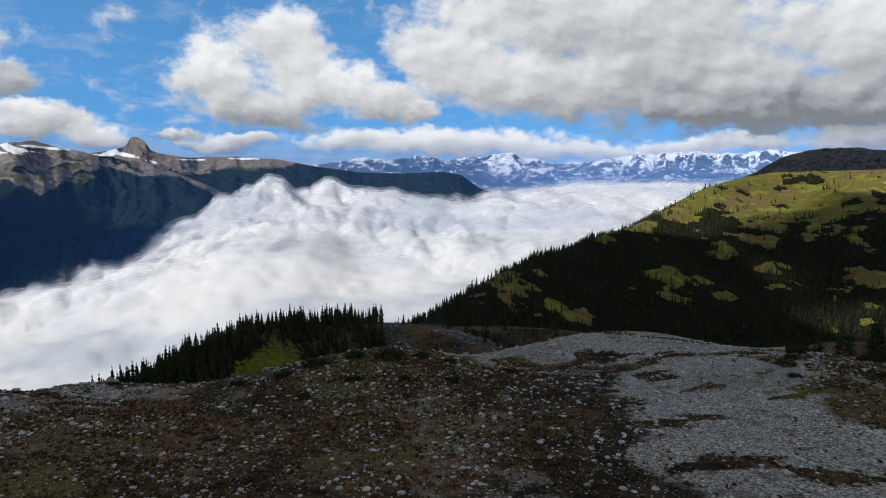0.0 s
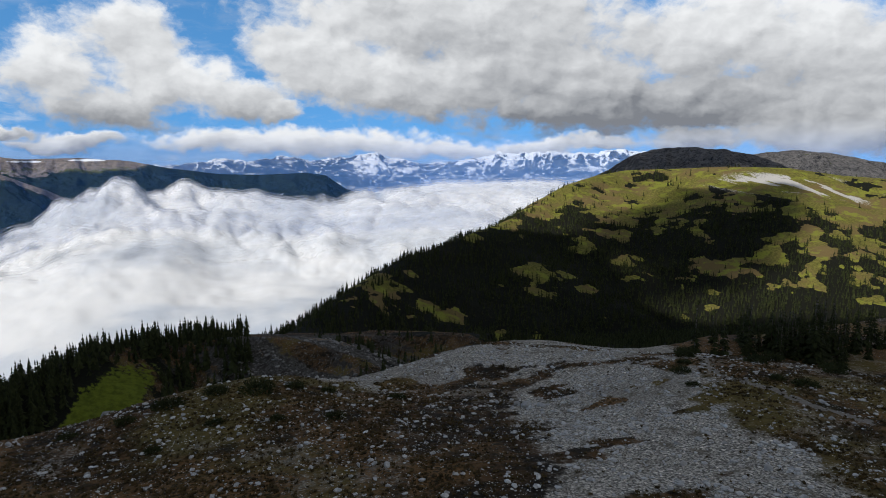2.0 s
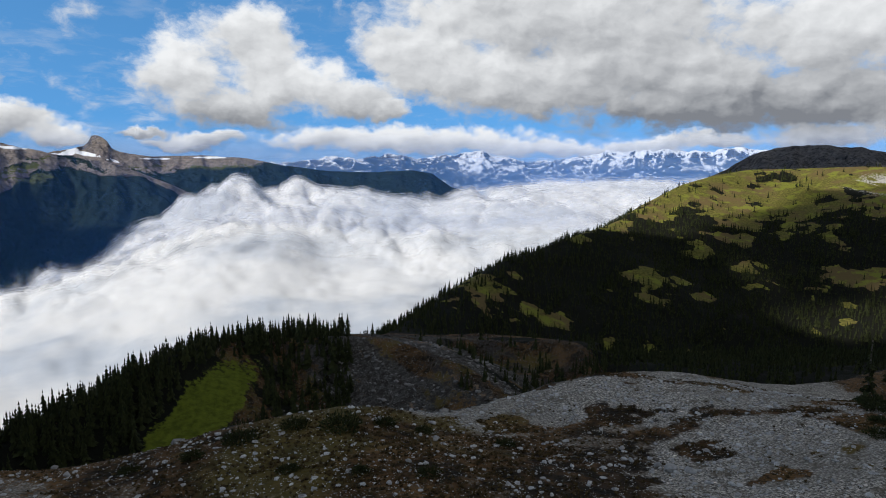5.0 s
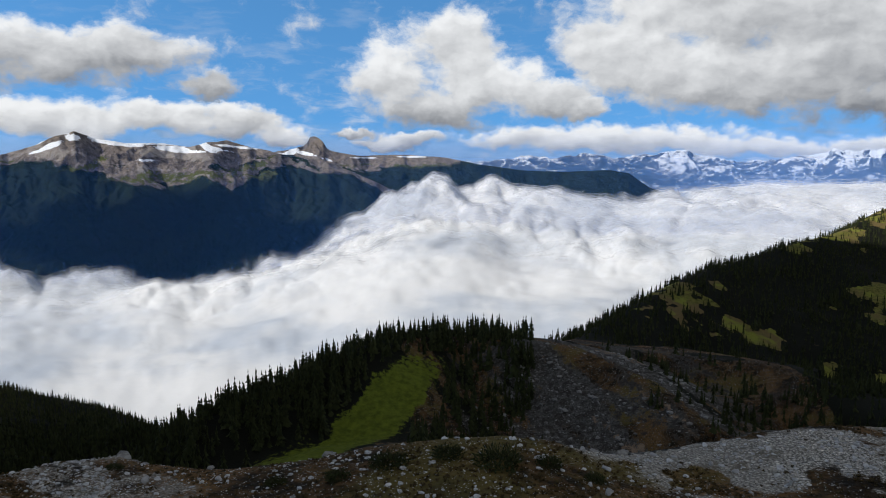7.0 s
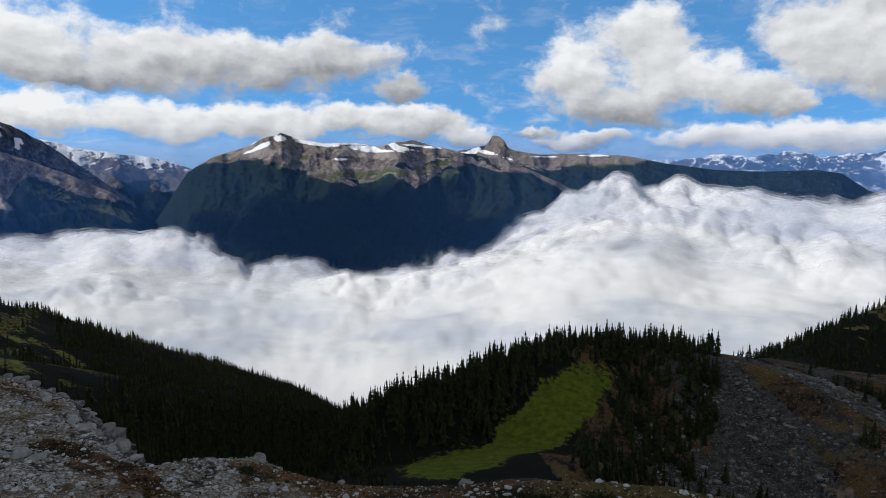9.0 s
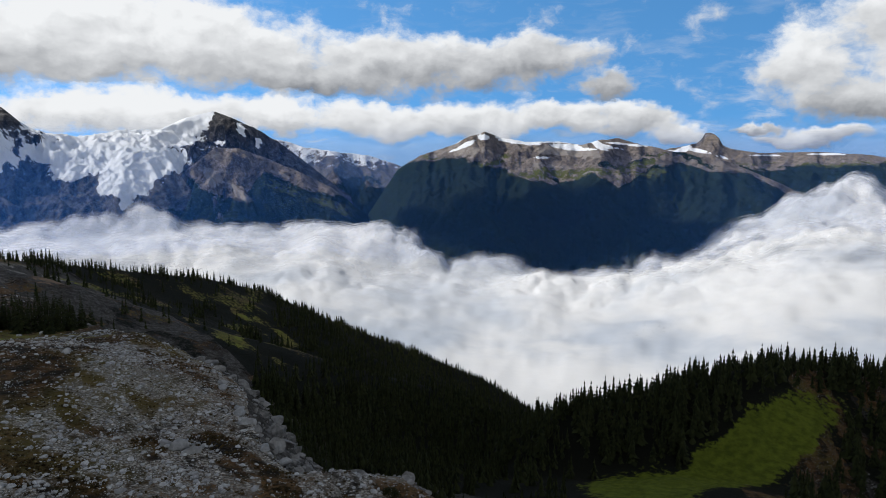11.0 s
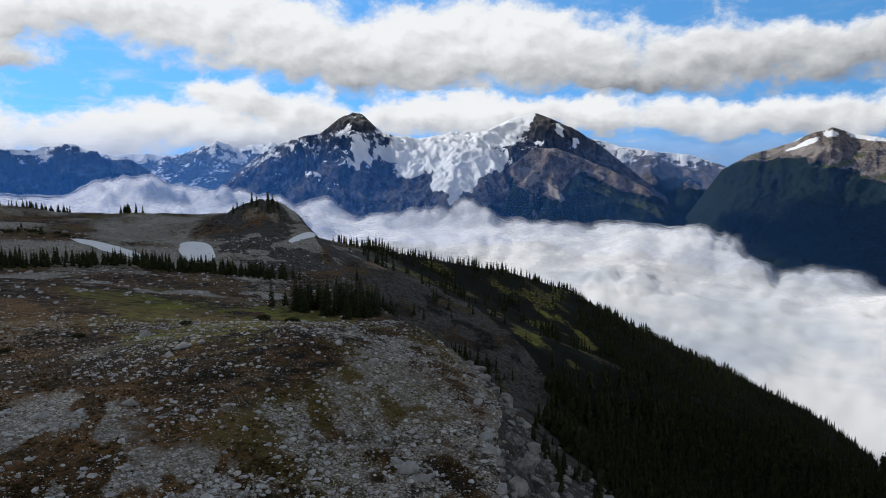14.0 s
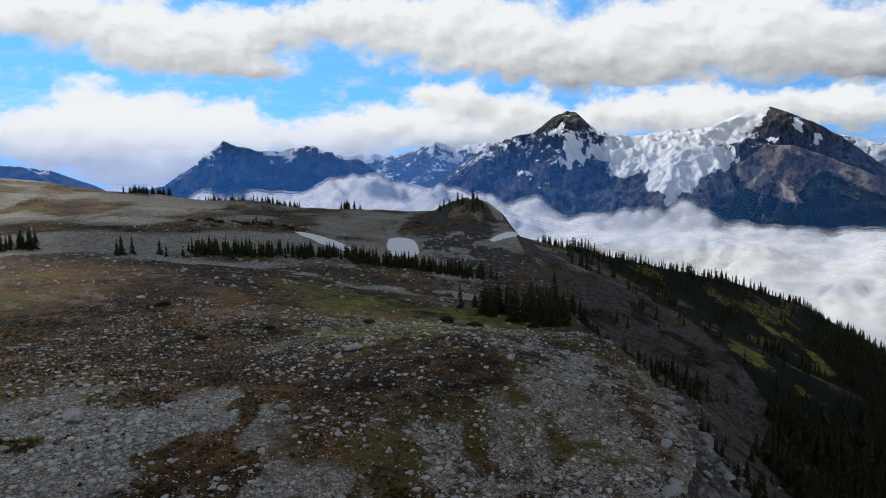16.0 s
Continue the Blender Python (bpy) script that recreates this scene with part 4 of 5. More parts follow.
HILLBACK = [(18.0,-3.0), (20.6,-1.59), (22.1,-0.80), (23.7,0.20), (25.4,0.74), (27.5,0.90), (30.9,0.67), (32.9,0.23), (35.6,-0.83), (38.0,-1.8)]
HILLBACK2 = [(29.0,-0.9), (30.9,-0.20), (32.9,0.36), (35.6,0.64), (38.1,0.34), (41.6,-0.39), (45.9,-1.50), (52.0,-2.4), (60.0,-3.0)]

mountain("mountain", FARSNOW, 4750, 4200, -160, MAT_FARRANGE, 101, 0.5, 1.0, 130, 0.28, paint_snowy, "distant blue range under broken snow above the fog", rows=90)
mountain("mountain", TUSK, 4080, 3200, -330, MAT_RANGE, 113, 0.18, 0.9, 260, 0.05, paint_tusk, "long wooded mountain with a bare dark tusk of rock", rows=130)
mountain("mountain", DIAMOND, 3500, 2450, -490, MAT_RANGE, 127, 0.24, 0.92, 420, 0.10, paint_diamond, "broad mountain with grey peak, snow streaks and dark wooded flank")
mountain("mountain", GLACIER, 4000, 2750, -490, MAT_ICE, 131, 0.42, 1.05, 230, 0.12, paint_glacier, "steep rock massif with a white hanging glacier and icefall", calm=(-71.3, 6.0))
mountain("mountain", BUTTRESS, 3500, 2850, -430, MAT_RANGE, 139, 0.40, 1.0, 210, 0.10, paint_buttress, "grey rock buttress with a dark wooded foot", rows=130)
mountain("mountain", SHOULDER, 4500, 3700, -400, MAT_RANGE, 149, 0.3, 1.0, 220, 0.12, paint_blue, "brown mountain shoulder with small snowfields", rows=110)
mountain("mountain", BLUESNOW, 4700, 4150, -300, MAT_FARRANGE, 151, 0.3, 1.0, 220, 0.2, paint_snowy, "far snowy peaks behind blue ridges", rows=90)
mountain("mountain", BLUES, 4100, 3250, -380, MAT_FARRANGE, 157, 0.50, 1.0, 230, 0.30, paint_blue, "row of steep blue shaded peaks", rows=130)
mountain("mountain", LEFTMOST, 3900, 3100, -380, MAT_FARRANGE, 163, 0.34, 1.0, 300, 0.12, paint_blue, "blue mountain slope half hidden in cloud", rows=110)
# both take the massif's rock, darkened in place of cloud shade
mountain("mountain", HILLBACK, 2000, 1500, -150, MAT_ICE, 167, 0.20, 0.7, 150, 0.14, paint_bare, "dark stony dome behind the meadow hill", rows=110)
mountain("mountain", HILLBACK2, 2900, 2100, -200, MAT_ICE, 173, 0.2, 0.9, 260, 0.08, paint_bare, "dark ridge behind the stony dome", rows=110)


# ---- valley fog ----
# the level of the fog by heading (degrees) at a middle distance, and that distance
FOG_LEVEL = [(-150, 3300, -260), (-100, 3350, -235), (-88, 3200, -265), (-80, 3150, -300), (-60, 3100, -335), (-54, 2900, -345), (-48, 2650, -425), (-38, 2600, -428), (-29, 2650, -395), (-23, 3100, -260), (-16, 3400, -195), (-6, 3500, -200), (3, 3500, -205), (9, 3500, -185), (70, 3500, -175)]
# tall puffs standing out of it: heading, distance, half widths, height
PUFFS = [(-73.5, 3150, 3.4, 260, 75), (-51.0, 2720, 2.4, 200, 70), (-53.5, 2800, 2.4, 200, 45), (-20.4, 2980, 2.8, 220, 50), (-24.0, 2850, 2.0, 200, 40), (-17.0, 3150, 2.6, 240, 46), (-8.0, 3300, 2.4, 200, 42), (-12.5, 3300, 2.2, 200, 45), (-91, 3250, 2.6, 240, 75),
         (-85, 3100, 2.0, 200, 40), (-97.5, 3350, 2.4, 240, 60), (-65, 2900, 2.4, 160, 34), (-58, 2850, 2.0, 160, 36), (-45.0, 2600, 1.8, 160, 26), (-31.5, 2600, 2.0, 160, 34)]


def domes(x, y, seed):
    """Round heads side by side, 0 in the hollows to 1 on top."""
    ix, iy = np.floor(x), np.floor(y)
    best = np.full(np.shape(x), 9.0)
    for dx in (-1, 0, 1):
        for dy in (-1, 0, 1):
            cx, cy = ix + dx, iy + dy
            qx_, qy_ = cx + 0.15 + 0.7 * lattice(cx, cy, seed), cy + 0.15 + 0.7 * lattice(cx, cy, seed + 1)
            best = np.minimum(best, (x - qx_) ** 2 + (y - qy_) ** 2)
    return 1 - np.minimum(best, 1.0)


def fog_height(az, r):
    heads = [f[0] for f in FOG_LEVEL]
    steps = (-5, -3.5, -2, -0.7, 0.7, 2, 3.5, 5)
    mid_r, mid_z = (sum(np.interp(az + q, heads, [f[k] for f in FOG_LEVEL]) for q in steps) / len(steps) for k in (1, 2))
    far = mid_z + 30 + (-4900 * math.tan(radians(1.2)) - mid_z - 30) * smooth(az, 0, 10)
    u = np.clip((r - 900) / (mid_r - 900), 0, 1)
    z = -428 + (mid_z + 428) * (1 - (1 - u) ** 1.4)
    w = np.clip((r - mid_r) / (4900 - mid_r), 0, 1)
    return np.where(r < mid_r, z, mid_z + (far - mid_z) * w)


def cumulus(x, y, seed):
    """Heads upon heads, each size turned against the last, about 0 to 1."""
    total, amp, norm = 0.0, 1.0, 0.0
    for k in range(4):
        wx, wy = x + 0.55 * fbm(x * 0.9, y * 0.9, 3, seed + 40 + k), y + 0.55 * fbm(x * 0.9 + 6, y * 0.9, 2, seed + 50 + k)
        total, norm = total + amp * (0.62 * domes(wx, wy, seed + 7 * k) + 0.38 * vnoise(wx * 1.2, wy * 1.2, seed + 70 + k)), norm + amp
        x, y, amp = 2.05 * (0.8 * x + 0.6 * y) + 3.1, 2.05 * (0.8 * y - 0.6 * x) + 1.7, amp * 0.40
    return total / norm


fa, fr = np.arange(-132, 48, 0.14), np.concatenate([np.geomspace(700, 1480, 60), np.geomspace(1488, 4920, 350)])
FR, FA = np.meshgrid(fr, fa, indexing="ij")
fx, fy = FR * np.sin(np.radians(FA)), FR * np.cos(np.radians(FA))
px, py = FA * 17.0, np.log(FR) * 1000.0
w1, w2 = fbm(px / 110, py / 110, 5, 205, 0.55), fbm(px / 110 + 9, py / 110, 5, 207, 0.55)
tx, ty = 0.8 * px + 0.6 * py, 0.8 * py - 0.6 * px
heap = fbm(px / 150, py / 330, 4, 201, 0.5)
puff2 = cumulus(px / 62, py / 165, 203)
lively = 0.18 + 0.82 * smooth(fbm(tx / 170, ty / 170, 3, 209), -0.30, 0.30)
fz = fog_height(FA, FR) + FR * (0.022 * heap + 0.074 * (puff2 - 0.62) * lively * smooth(FR, 1400, 2700)) * smooth(FR, 600, 1700) * smooth(-FR, -4900, -3000)
for a, r, wa, wr, h in PUFFS:
    g = np.exp(-((FA + 2.0 * w1 - a) / wa) ** 2 - ((FR + 220 * w2 - r) / wr) ** 2)
    fz = fz + h * g * (0.15 + 1.25 * puff2)
# where a slope comes near the surface the fog thins out
clear = np.full(fx.shape, 200.0)
for az, u, Z, crest_r, foot_r in RANGES[1:]:
    U = (crest_r - FR) / (crest_r - foot_r)
    ia, iu = (FA - az[0]) / (az[1] - az[0]), np.interp(U, u, np.arange(len(u)))
    ok = (ia > 0) & (ia < len(az) - 1.01) & (U > 0) & (U < 0.999)
    a0, u0 = np.clip(ia, 0, len(az) - 2).astype(int), np.clip(iu, 0, len(u) - 2).astype(int)
    z0 = Z[u0, a0] + (iu - u0) * (Z[u0 + 1, a0] - Z[u0, a0])
    clear = np.where(ok, np.minimum(clear, fz - z0), clear)
dense = np.clip(clear / 80.0, -0.2, 2.2).ravel()
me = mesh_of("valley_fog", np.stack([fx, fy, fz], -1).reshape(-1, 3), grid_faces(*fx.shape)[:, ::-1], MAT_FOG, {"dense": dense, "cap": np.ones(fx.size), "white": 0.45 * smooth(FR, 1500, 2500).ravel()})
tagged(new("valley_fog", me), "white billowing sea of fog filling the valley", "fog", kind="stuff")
# soft, torn outer layers of the same fog
pick = np.ix_(np.arange(int((fr < 1500).sum()), len(fr), 2), np.arange(0, len(fa), 2))
for rise, keep in ((0.0026, 0.58), (0.0062, 0.42)):
    thin = np.minimum(dense.reshape(fx.shape)[pick] + 0.1, keep)
    vz = fz[pick] + FR[pick] * rise
    me = mesh_of("fog_veil", np.stack([fx[pick], fy[pick], vz], -1).reshape(-1, 3), grid_faces(*vz.shape)[:, ::-1], MAT_MIST, {"dense": thin.ravel(), "cap": (0.50 * smooth(FR[pick], 1500, 2500)).ravel(), "white": np.ones(vz.size)})
    tagged(new("fog_veil", me), "thin soft veil of mist over the fog", "fog", kind="stuff")


# ---- broken cloud overhead, unseen, placed to shade the ridge and a far flank ----
def cloud_deck(height, ground, box, shades, seed, n, grain):
    """Cloud whose shade falls on the blobs given in plan at the level of the ground."""
    cast = (height - ground) / math.tan(radians(SUN_EL))
    ox, oy = cast * math.sin(radians(SUN_AZ)), cast * math.cos(radians(SUN_AZ))
    X, Y = np.meshgrid(np.linspace(box[0], box[1], n), np.linspace(box[2], box[3], n), indexing="ij")
    d = sum(k * blob(X, Y, *place) for k, place in shades)
    d = np.clip(d, 0, 1) + 0.75 * fbm(X / grain, Y / grain, 5, seed) - 0.10
    th = soft_plus(d - 0.35, 0.08)
    Zt, Zb = height + 130 * np.sqrt(np.clip(th, 0, 1)), height - 26 * np.clip(th, 0, 1)
    v = np.concatenate([np.stack([X + ox, Y + oy, Zt], -1).reshape(-1, 3), np.stack([X + ox, Y + oy, Zb], -1).reshape(-1, 3)])
    f = grid_faces(n, n)
    keep = (d.ravel()[f] > 0.12).any(1)
    f = f[keep]
    me = mesh_of("cloud", v, np.concatenate([f[:, ::-1], f + n * n]), MAT_FOG, {"dense": np.tile(np.clip(d.ravel() * 1.7 - 0.25, -1, 1.4), 2), "cap": np.ones(2 * n * n)})
    tagged(new("cloud", me), "broken grey-white cloud deck out of view, placed to shade the land", "cloud", kind="stuff")


cloud_deck(720, 0, (-1500, 1300, -900, 2300), ((1.0, (-230, 230, 700, 415)), (1.0, (900, 1550, 420, 330)), (1.0, (276, 735, 330, 120, 19))), 231, 150, 190.0)
cloud_deck(1500, -250, (-2700, -600, 1400, 3400), ((1.2, (-1740, 2170, 560, 250, 38)),), 233, 110, 260.0)


# ---- see-through blue shells added to imitate air haze between the ranges ----
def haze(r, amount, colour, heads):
    m, net = material("haze_shell")
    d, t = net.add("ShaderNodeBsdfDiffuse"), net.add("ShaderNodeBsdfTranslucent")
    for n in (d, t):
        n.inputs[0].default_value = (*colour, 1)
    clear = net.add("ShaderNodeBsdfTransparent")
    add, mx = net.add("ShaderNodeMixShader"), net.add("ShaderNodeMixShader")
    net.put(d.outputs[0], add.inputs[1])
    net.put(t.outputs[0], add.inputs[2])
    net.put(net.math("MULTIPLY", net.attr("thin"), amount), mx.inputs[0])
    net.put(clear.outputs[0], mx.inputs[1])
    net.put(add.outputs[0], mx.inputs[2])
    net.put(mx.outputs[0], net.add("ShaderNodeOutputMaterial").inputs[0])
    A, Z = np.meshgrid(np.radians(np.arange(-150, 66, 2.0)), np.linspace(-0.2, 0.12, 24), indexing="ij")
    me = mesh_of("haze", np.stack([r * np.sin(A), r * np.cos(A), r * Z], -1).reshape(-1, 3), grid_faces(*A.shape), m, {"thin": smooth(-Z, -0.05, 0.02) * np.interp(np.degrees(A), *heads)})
    tagged(new("haze", me), "see-through blue shell in front of the far ranges, added as haze", "haze", kind="stuff")


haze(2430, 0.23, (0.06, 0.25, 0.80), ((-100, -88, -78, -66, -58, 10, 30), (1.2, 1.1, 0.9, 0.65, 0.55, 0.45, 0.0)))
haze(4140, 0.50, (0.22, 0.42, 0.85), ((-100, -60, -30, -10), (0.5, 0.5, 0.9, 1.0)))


# ---- conifers ----
def conifer(whorls, arms, seed, tall=1.0, broad=0.17, lump=0.35):
    """Needle sprays of a fir one metre tall: whorls of drooping kites round the trunk. Verts, triangles."""
    rng = np.random.default_rng(seed)
    v, f = [], []
    for k in range(whorls):
        s = (k + rng.uniform(0, 0.5)) / whorls
        z = 0.06 + 0.90 * s
        reach = broad * (1 - s) ** 0.95 * rng.uniform(1 - lump, 1 + lump) + 0.012
        for j in range(arms):
            a = 2 * math.pi * (j + rng.uniform(-0.3, 0.3)) / arms + k * 1.1
            ln = reach * rng.uniform(0.65, 1.2)
            w = ln * rng.uniform(0.30, 0.5) + 0.004
            c, q = math.cos(a), math.sin(a)
            tip, drop = ln, ln * rng.uniform(0.25, 0.75)
            up = 0.9 / whorls * rng.uniform(0.7, 1.3)
            i = len(v)
            v += [(0, 0, z + up), (tip * 0.6 * c - w * q, tip * 0.6 * q + w * c, z - drop * 0.5), (tip * c, tip * q, z - drop), (tip * 0.6 * c + w * q, tip * 0.6 * q - w * c, z - drop * 0.5)]
            f += [(i, i + 1, i + 2), (i, i + 2, i + 3)]
    i = len(v)
    v += [(0.008, 0, 0.9), (-0.004, 0.007, 0.9), (-0.004, -0.007, 0.9), (0, 0, 1.02)]
    f += [(i, i + 1, i + 3), (i + 1, i + 2, i + 3), (i + 2, i, i + 3)]
    return np.array(v), np.array(f)


def scatter_mesh(name, protos, spots, material, seed=0, flat=True):
    """One mesh of many copies: spots are x, y, z, size, width factor."""
    rng = np.random.default_rng(seed)
    vs, fs, base = [], [], 0
    pick = rng.integers(0, len(protos), len(spots))
    turn = rng.uniform(0, 2 * math.pi, len(spots))
    for k, (pv, pf) in enumerate(protos):
        sel = np.where(pick == k)[0]
        if not len(sel):
            continue
        c, s = np.cos(turn[sel])[:, None], np.sin(turn[sel])[:, None]
        sz, wd = spots[sel, 3][:, None], spots[sel, 4][:, None]
        x, y, z = pv[:, 0] * sz * wd, pv[:, 1] * sz * wd, pv[:, 2] * sz
        vv = np.stack([spots[sel, 0][:, None] + x * c - y * s, spots[sel, 1][:, None] + x * s + y * c, spots[sel, 2][:, None] + z], -1)
        ff = pf[None] + (base + np.arange(len(sel)) * len(pv))[:, None, None]
        base += vv.shape[0] * vv.shape[1]
        vs.append(vv.reshape(-1, 3))
        fs.append(ff.reshape(-1, pf.shape[1]))
    return mesh_of(name, np.concatenate(vs), np.concatenate(fs), material, flat=flat)


FAR_FIR = [conifer(5, 4, 300 + k, broad=0.23) for k in range(4)]
MID_FIR = [conifer(9, 6, 320 + k, broad=0.21) for k in range(5)]


def woods(name, label, protos, count, box, keep, tall, seed, kind="stuff"):
    rng = np.random.default_rng(seed)
    x, y = rng.uniform(box[0], box[1], count), rng.uniform(box[2], box[3], count)
    z = land(x, y)
    m = keep(x, y, z, rng)
    x, y, z = x[m], y[m], z[m]
    h = rng.uniform(*tall, len(x)) * (0.6 + 0.7 * vnoise(x / 18, y / 18, seed))
    spots = np.stack([x, y, z - 0.2, h, rng.uniform(0.8, 1.25, len(x))], -1)
    return tagged(new(name, scatter_mesh(name, protos, spots, MAT_NEEDLE, seed)), label, "forest", kind=kind)


def on_hill(x, y, z, rng):
    d, _, side, _ = along(x, y, CREST)
    thick = 1.0 - 0.95 * hill_clear(x, y, z)
    thick = np.where((side < 0) & (d < 14), np.maximum(thick, 0.5 * (x < 330)), thick)
    thick = thick * (1 - smooth(blob(x, y, 690, 955, 135, 62, -38), 0.15, 0.4))
    return (rng.random(len(x)) < thick) & (z > -400) & ((side < 0) | (d < 60)) & (blob(x, y, -26, 340, 42, 48) < 0.15) & ((blob(x, y, 5, 440, 62, 56) < 0.2) | (rng.random(len(x)) < 0.04))


def knoll_open(x, y):
    """The clearing and a strip below it, where nothing tall stands."""
    out, r = smooth(knoll_meadow(x, y), 0.15, 0.45), np.hypot(x, y - 50)
    for far in (9.0, 18.0, 27.0):
        out = np.maximum(out, smooth(knoll_meadow(x * (1 + far / r), 50 + (y - 50) * (1 + far / r)), 0.3, 0.5))
    return out


def on_spur(x, y, z, rng):
    d, _, side, share = along(x, y, SPUR)
    thick = (1 - np.clip(spur_meadow(x, y) * 1.7, 0, 1)) * np.where((z > -168) & (x < -345) & (z > -125 - 0.45 * (-345 - x)), 0.06 + 0.9 * (fbm((x + 0.6 * y) / 14, (y - 0.6 * x) / 60, 3, 95) > 0.22), 1.0)
    thick = thick * (1 - knoll_open(x, y))
    rim_d, _, rs, _ = along(x, y, RIM)
    thick = np.where((d < 12) & (x < -500), np.maximum(thick, 0.75), thick)
    return (rng.random(len(x)) < thick) & ((side < 0) | (d < 40)) & (z > -480) & (rs < 0) & (rim_d > 45 + 75 * smooth(fbm(x / 30, y / 30, 3, 96), -0.3, 0.1))


def on_knoll(x, y, z, rng):
    d, _, side, _ = along(x, y, KNOLL)
    open_ = np.clip(np.maximum(knoll_meadow(x, y), blob(x, y, -122, 238, 52, 44)) * 3.0 - 0.3, 0, 1)
    open_ = np.maximum(open_, knoll_open(x, y))
    edge = x < -62 - 0.22 * (y - 430)
    return (rng.random(len(x)) < 1.0 - open_) & (d < 110) & (z > -330) & edge & ((side < 0) | (d < 45))


woods("hill_forest", "dark fir woods with clearings on the hill", FAR_FIR, 42000, (-70, 1000, 300, 1260), on_hill, (4.5, 9.5), 401)
woods("spur_forest", "dense dark fir forest on the falling spur", FAR_FIR, 19000, (-830, -100, 110, 930), on_spur, (6.5, 11.0), 403)
woods("knoll_forest", "dense dark firs round the green clearing", MID_FIR, 3900, (-330, -50, 190, 470), on_knoll, (6.5, 13.5), 405)


# ---- single firs ----
def trunk_mesh(seed):
    rng = np.random.default_rng(seed)
    v, f, n = [], [], 7
    for k, (z, r) in enumerate(((0.0, 0.030), (0.05, 0.022), (0.3, 0.016), (0.6, 0.010), (0.97, 0.002))):
        for j in range(n):
            a = 2 * math.pi * j / n
            v.append((r * math.cos(a) * rng.uniform(0.85, 1.15) + 0.004 * k * rng.uniform(-1, 1), r * math.sin(a) * rng.uniform(0.85, 1.15), z))
    for k in range(4):
        for j in range(n):
            f.append((k * n + j, k * n + (j + 1) % n, (k + 1) * n + (j + 1) % n, (k + 1) * n + j))
    return mesh_of("trunk", v, f, MAT_BARK)


def crown_mesh(seed, broad):
    """Whorls of limbs, each limb with small sprays along it."""
    rng = np.random.default_rng(seed)
    v, f = [], []

    def kite(p, d, side, ln, w, drop):
        i = len(v)
        p, d, side = np.array(p), np.array(d), np.array(side)
        mid, tip = p + d * ln * 0.55, p + d * ln
        mid, tip = mid - (0, 0, drop * 0.4), tip - (0, 0, drop)
        v.extend([tuple(p + (0, 0, 0.012)), tuple(mid + side * w), tuple(tip), tuple(mid - side * w), tuple(mid - (0, 0, 0.016))])
        f.extend([(i, i + 1, i + 4), (i + 1, i + 2, i + 4), (i + 2, i + 3, i + 4), (i + 3, i, i + 4), (i, i + 2, i + 1), (i, i + 3, i + 2)])

    for k in range(17):
        s = (k + rng.uniform(-0.3, 0.3)) / 17
        z = 0.07 + 0.90 * max(s, 0)
        reach = broad * (1 - s) ** 0.75 * rng.uniform(0.7, 1.2) + 0.012
        for j in range(7 if s < 0.7 else 5):
            if rng.random() < 0.14:
                continue
            a = 2 * math.pi * (j + rng.uniform(-0.35, 0.35)) / 7 + k * 1.3
            d, q = np.array((math.cos(a), math.sin(a), 0)), np.array((-math.sin(a), math.cos(a), 0))
            ln = reach * rng.uniform(0.6, 1.2)
            kite((0, 0, z), d, q, ln, ln * 0.26 + 0.003, ln * rng.uniform(0.2, 0.6))
            for side in (-1, 1):
                o = ln * rng.uniform(0.3, 0.55)
                dd = d * 0.75 + q * side * 0.65
                kite((d[0] * o, d[1] * o, z - o * 0.2), dd, np.array((-dd[1], dd[0], 0)), ln * rng.uniform(0.35, 0.5), ln * 0.13, ln * rng.uniform(0.15, 0.4))
    kite((0, 0, 0.93), (0.02, 0.0, 1.0), (1, 0, 0), 0.09, 0.006, 0)
    kite((0, 0, 0.93), (0.0, 0.02, 1.0), (0, 1, 0), 0.09, 0.006, 0)
    return mesh_of("crown", v, f, MAT_NEEDLE, flat=True)


def fir_tree(seed, broad):
    t = tagged(new("fir_tree"), "dark green subalpine fir with a narrow ragged crown", "tree", "single firs of the ridge")
    part_mesh("trunk", trunk_mesh(seed), t)
    part_mesh("crown", crown_mesh(seed + 1, broad), t)
    return t


FIRS = [fir_tree(500 + 10 * k, w) for k, w in enumerate((0.15, 0.17, 0.20, 0.16, 0.24))]
fir_spots = []
rng = np.random.default_rng(77)


def stand(line, count, width, tall):
    """Firs strewn along a line in plan."""
    for _ in range(count):
        k = rng.integers(0, len(line) - 1)
        u = rng.random()
        x = line[k][0] + u * (line[k + 1][0] - line[k][0]) + rng.normal(0, width)
        y = line[k][1] + u * (line[k + 1][1] - line[k][1]) + rng.normal(0, width)
        fir_spots.append((x, y, rng.uniform(*tall)))


stand([(88, 152), (98, 151), (110, 153), (130, 158)], 90, 5.0, (5.0, 12.5))                  # beside the track
stand([(-195, 82), (-190, 90), (-178, 94), (-164, 99)], 52, 4.0, (4.5, 9.5))               # clump on the rim
stand([(-200, 100), (-230, 108), (-262, 104)], 24, 5.0, (4.0, 8.0))
stand([(-274, -98), (-270, -84)], 16, 3.0, (5.0, 9.0))
stand([(-270, -50), (-266, -46)], 4, 2.0, (6.0, 8.0))
stand([(-284, -36), (-300, -18), (-318, 0), (-330, 20), (-326, 40), (-321, 55), (-312, 70), (-303, 84)], 300, 4.0, (3.5, 8.0))  # row under the scarp
stand([(-470, 72), (-462, 80), (-450, 86)], 16, 6.0, (4.0, 8.0))                            # on the knob
stand([(-519, -176), (-527, -170), (-531, -166)], 44, 4.0, (3.5, 7.0))                     # along the far skyline
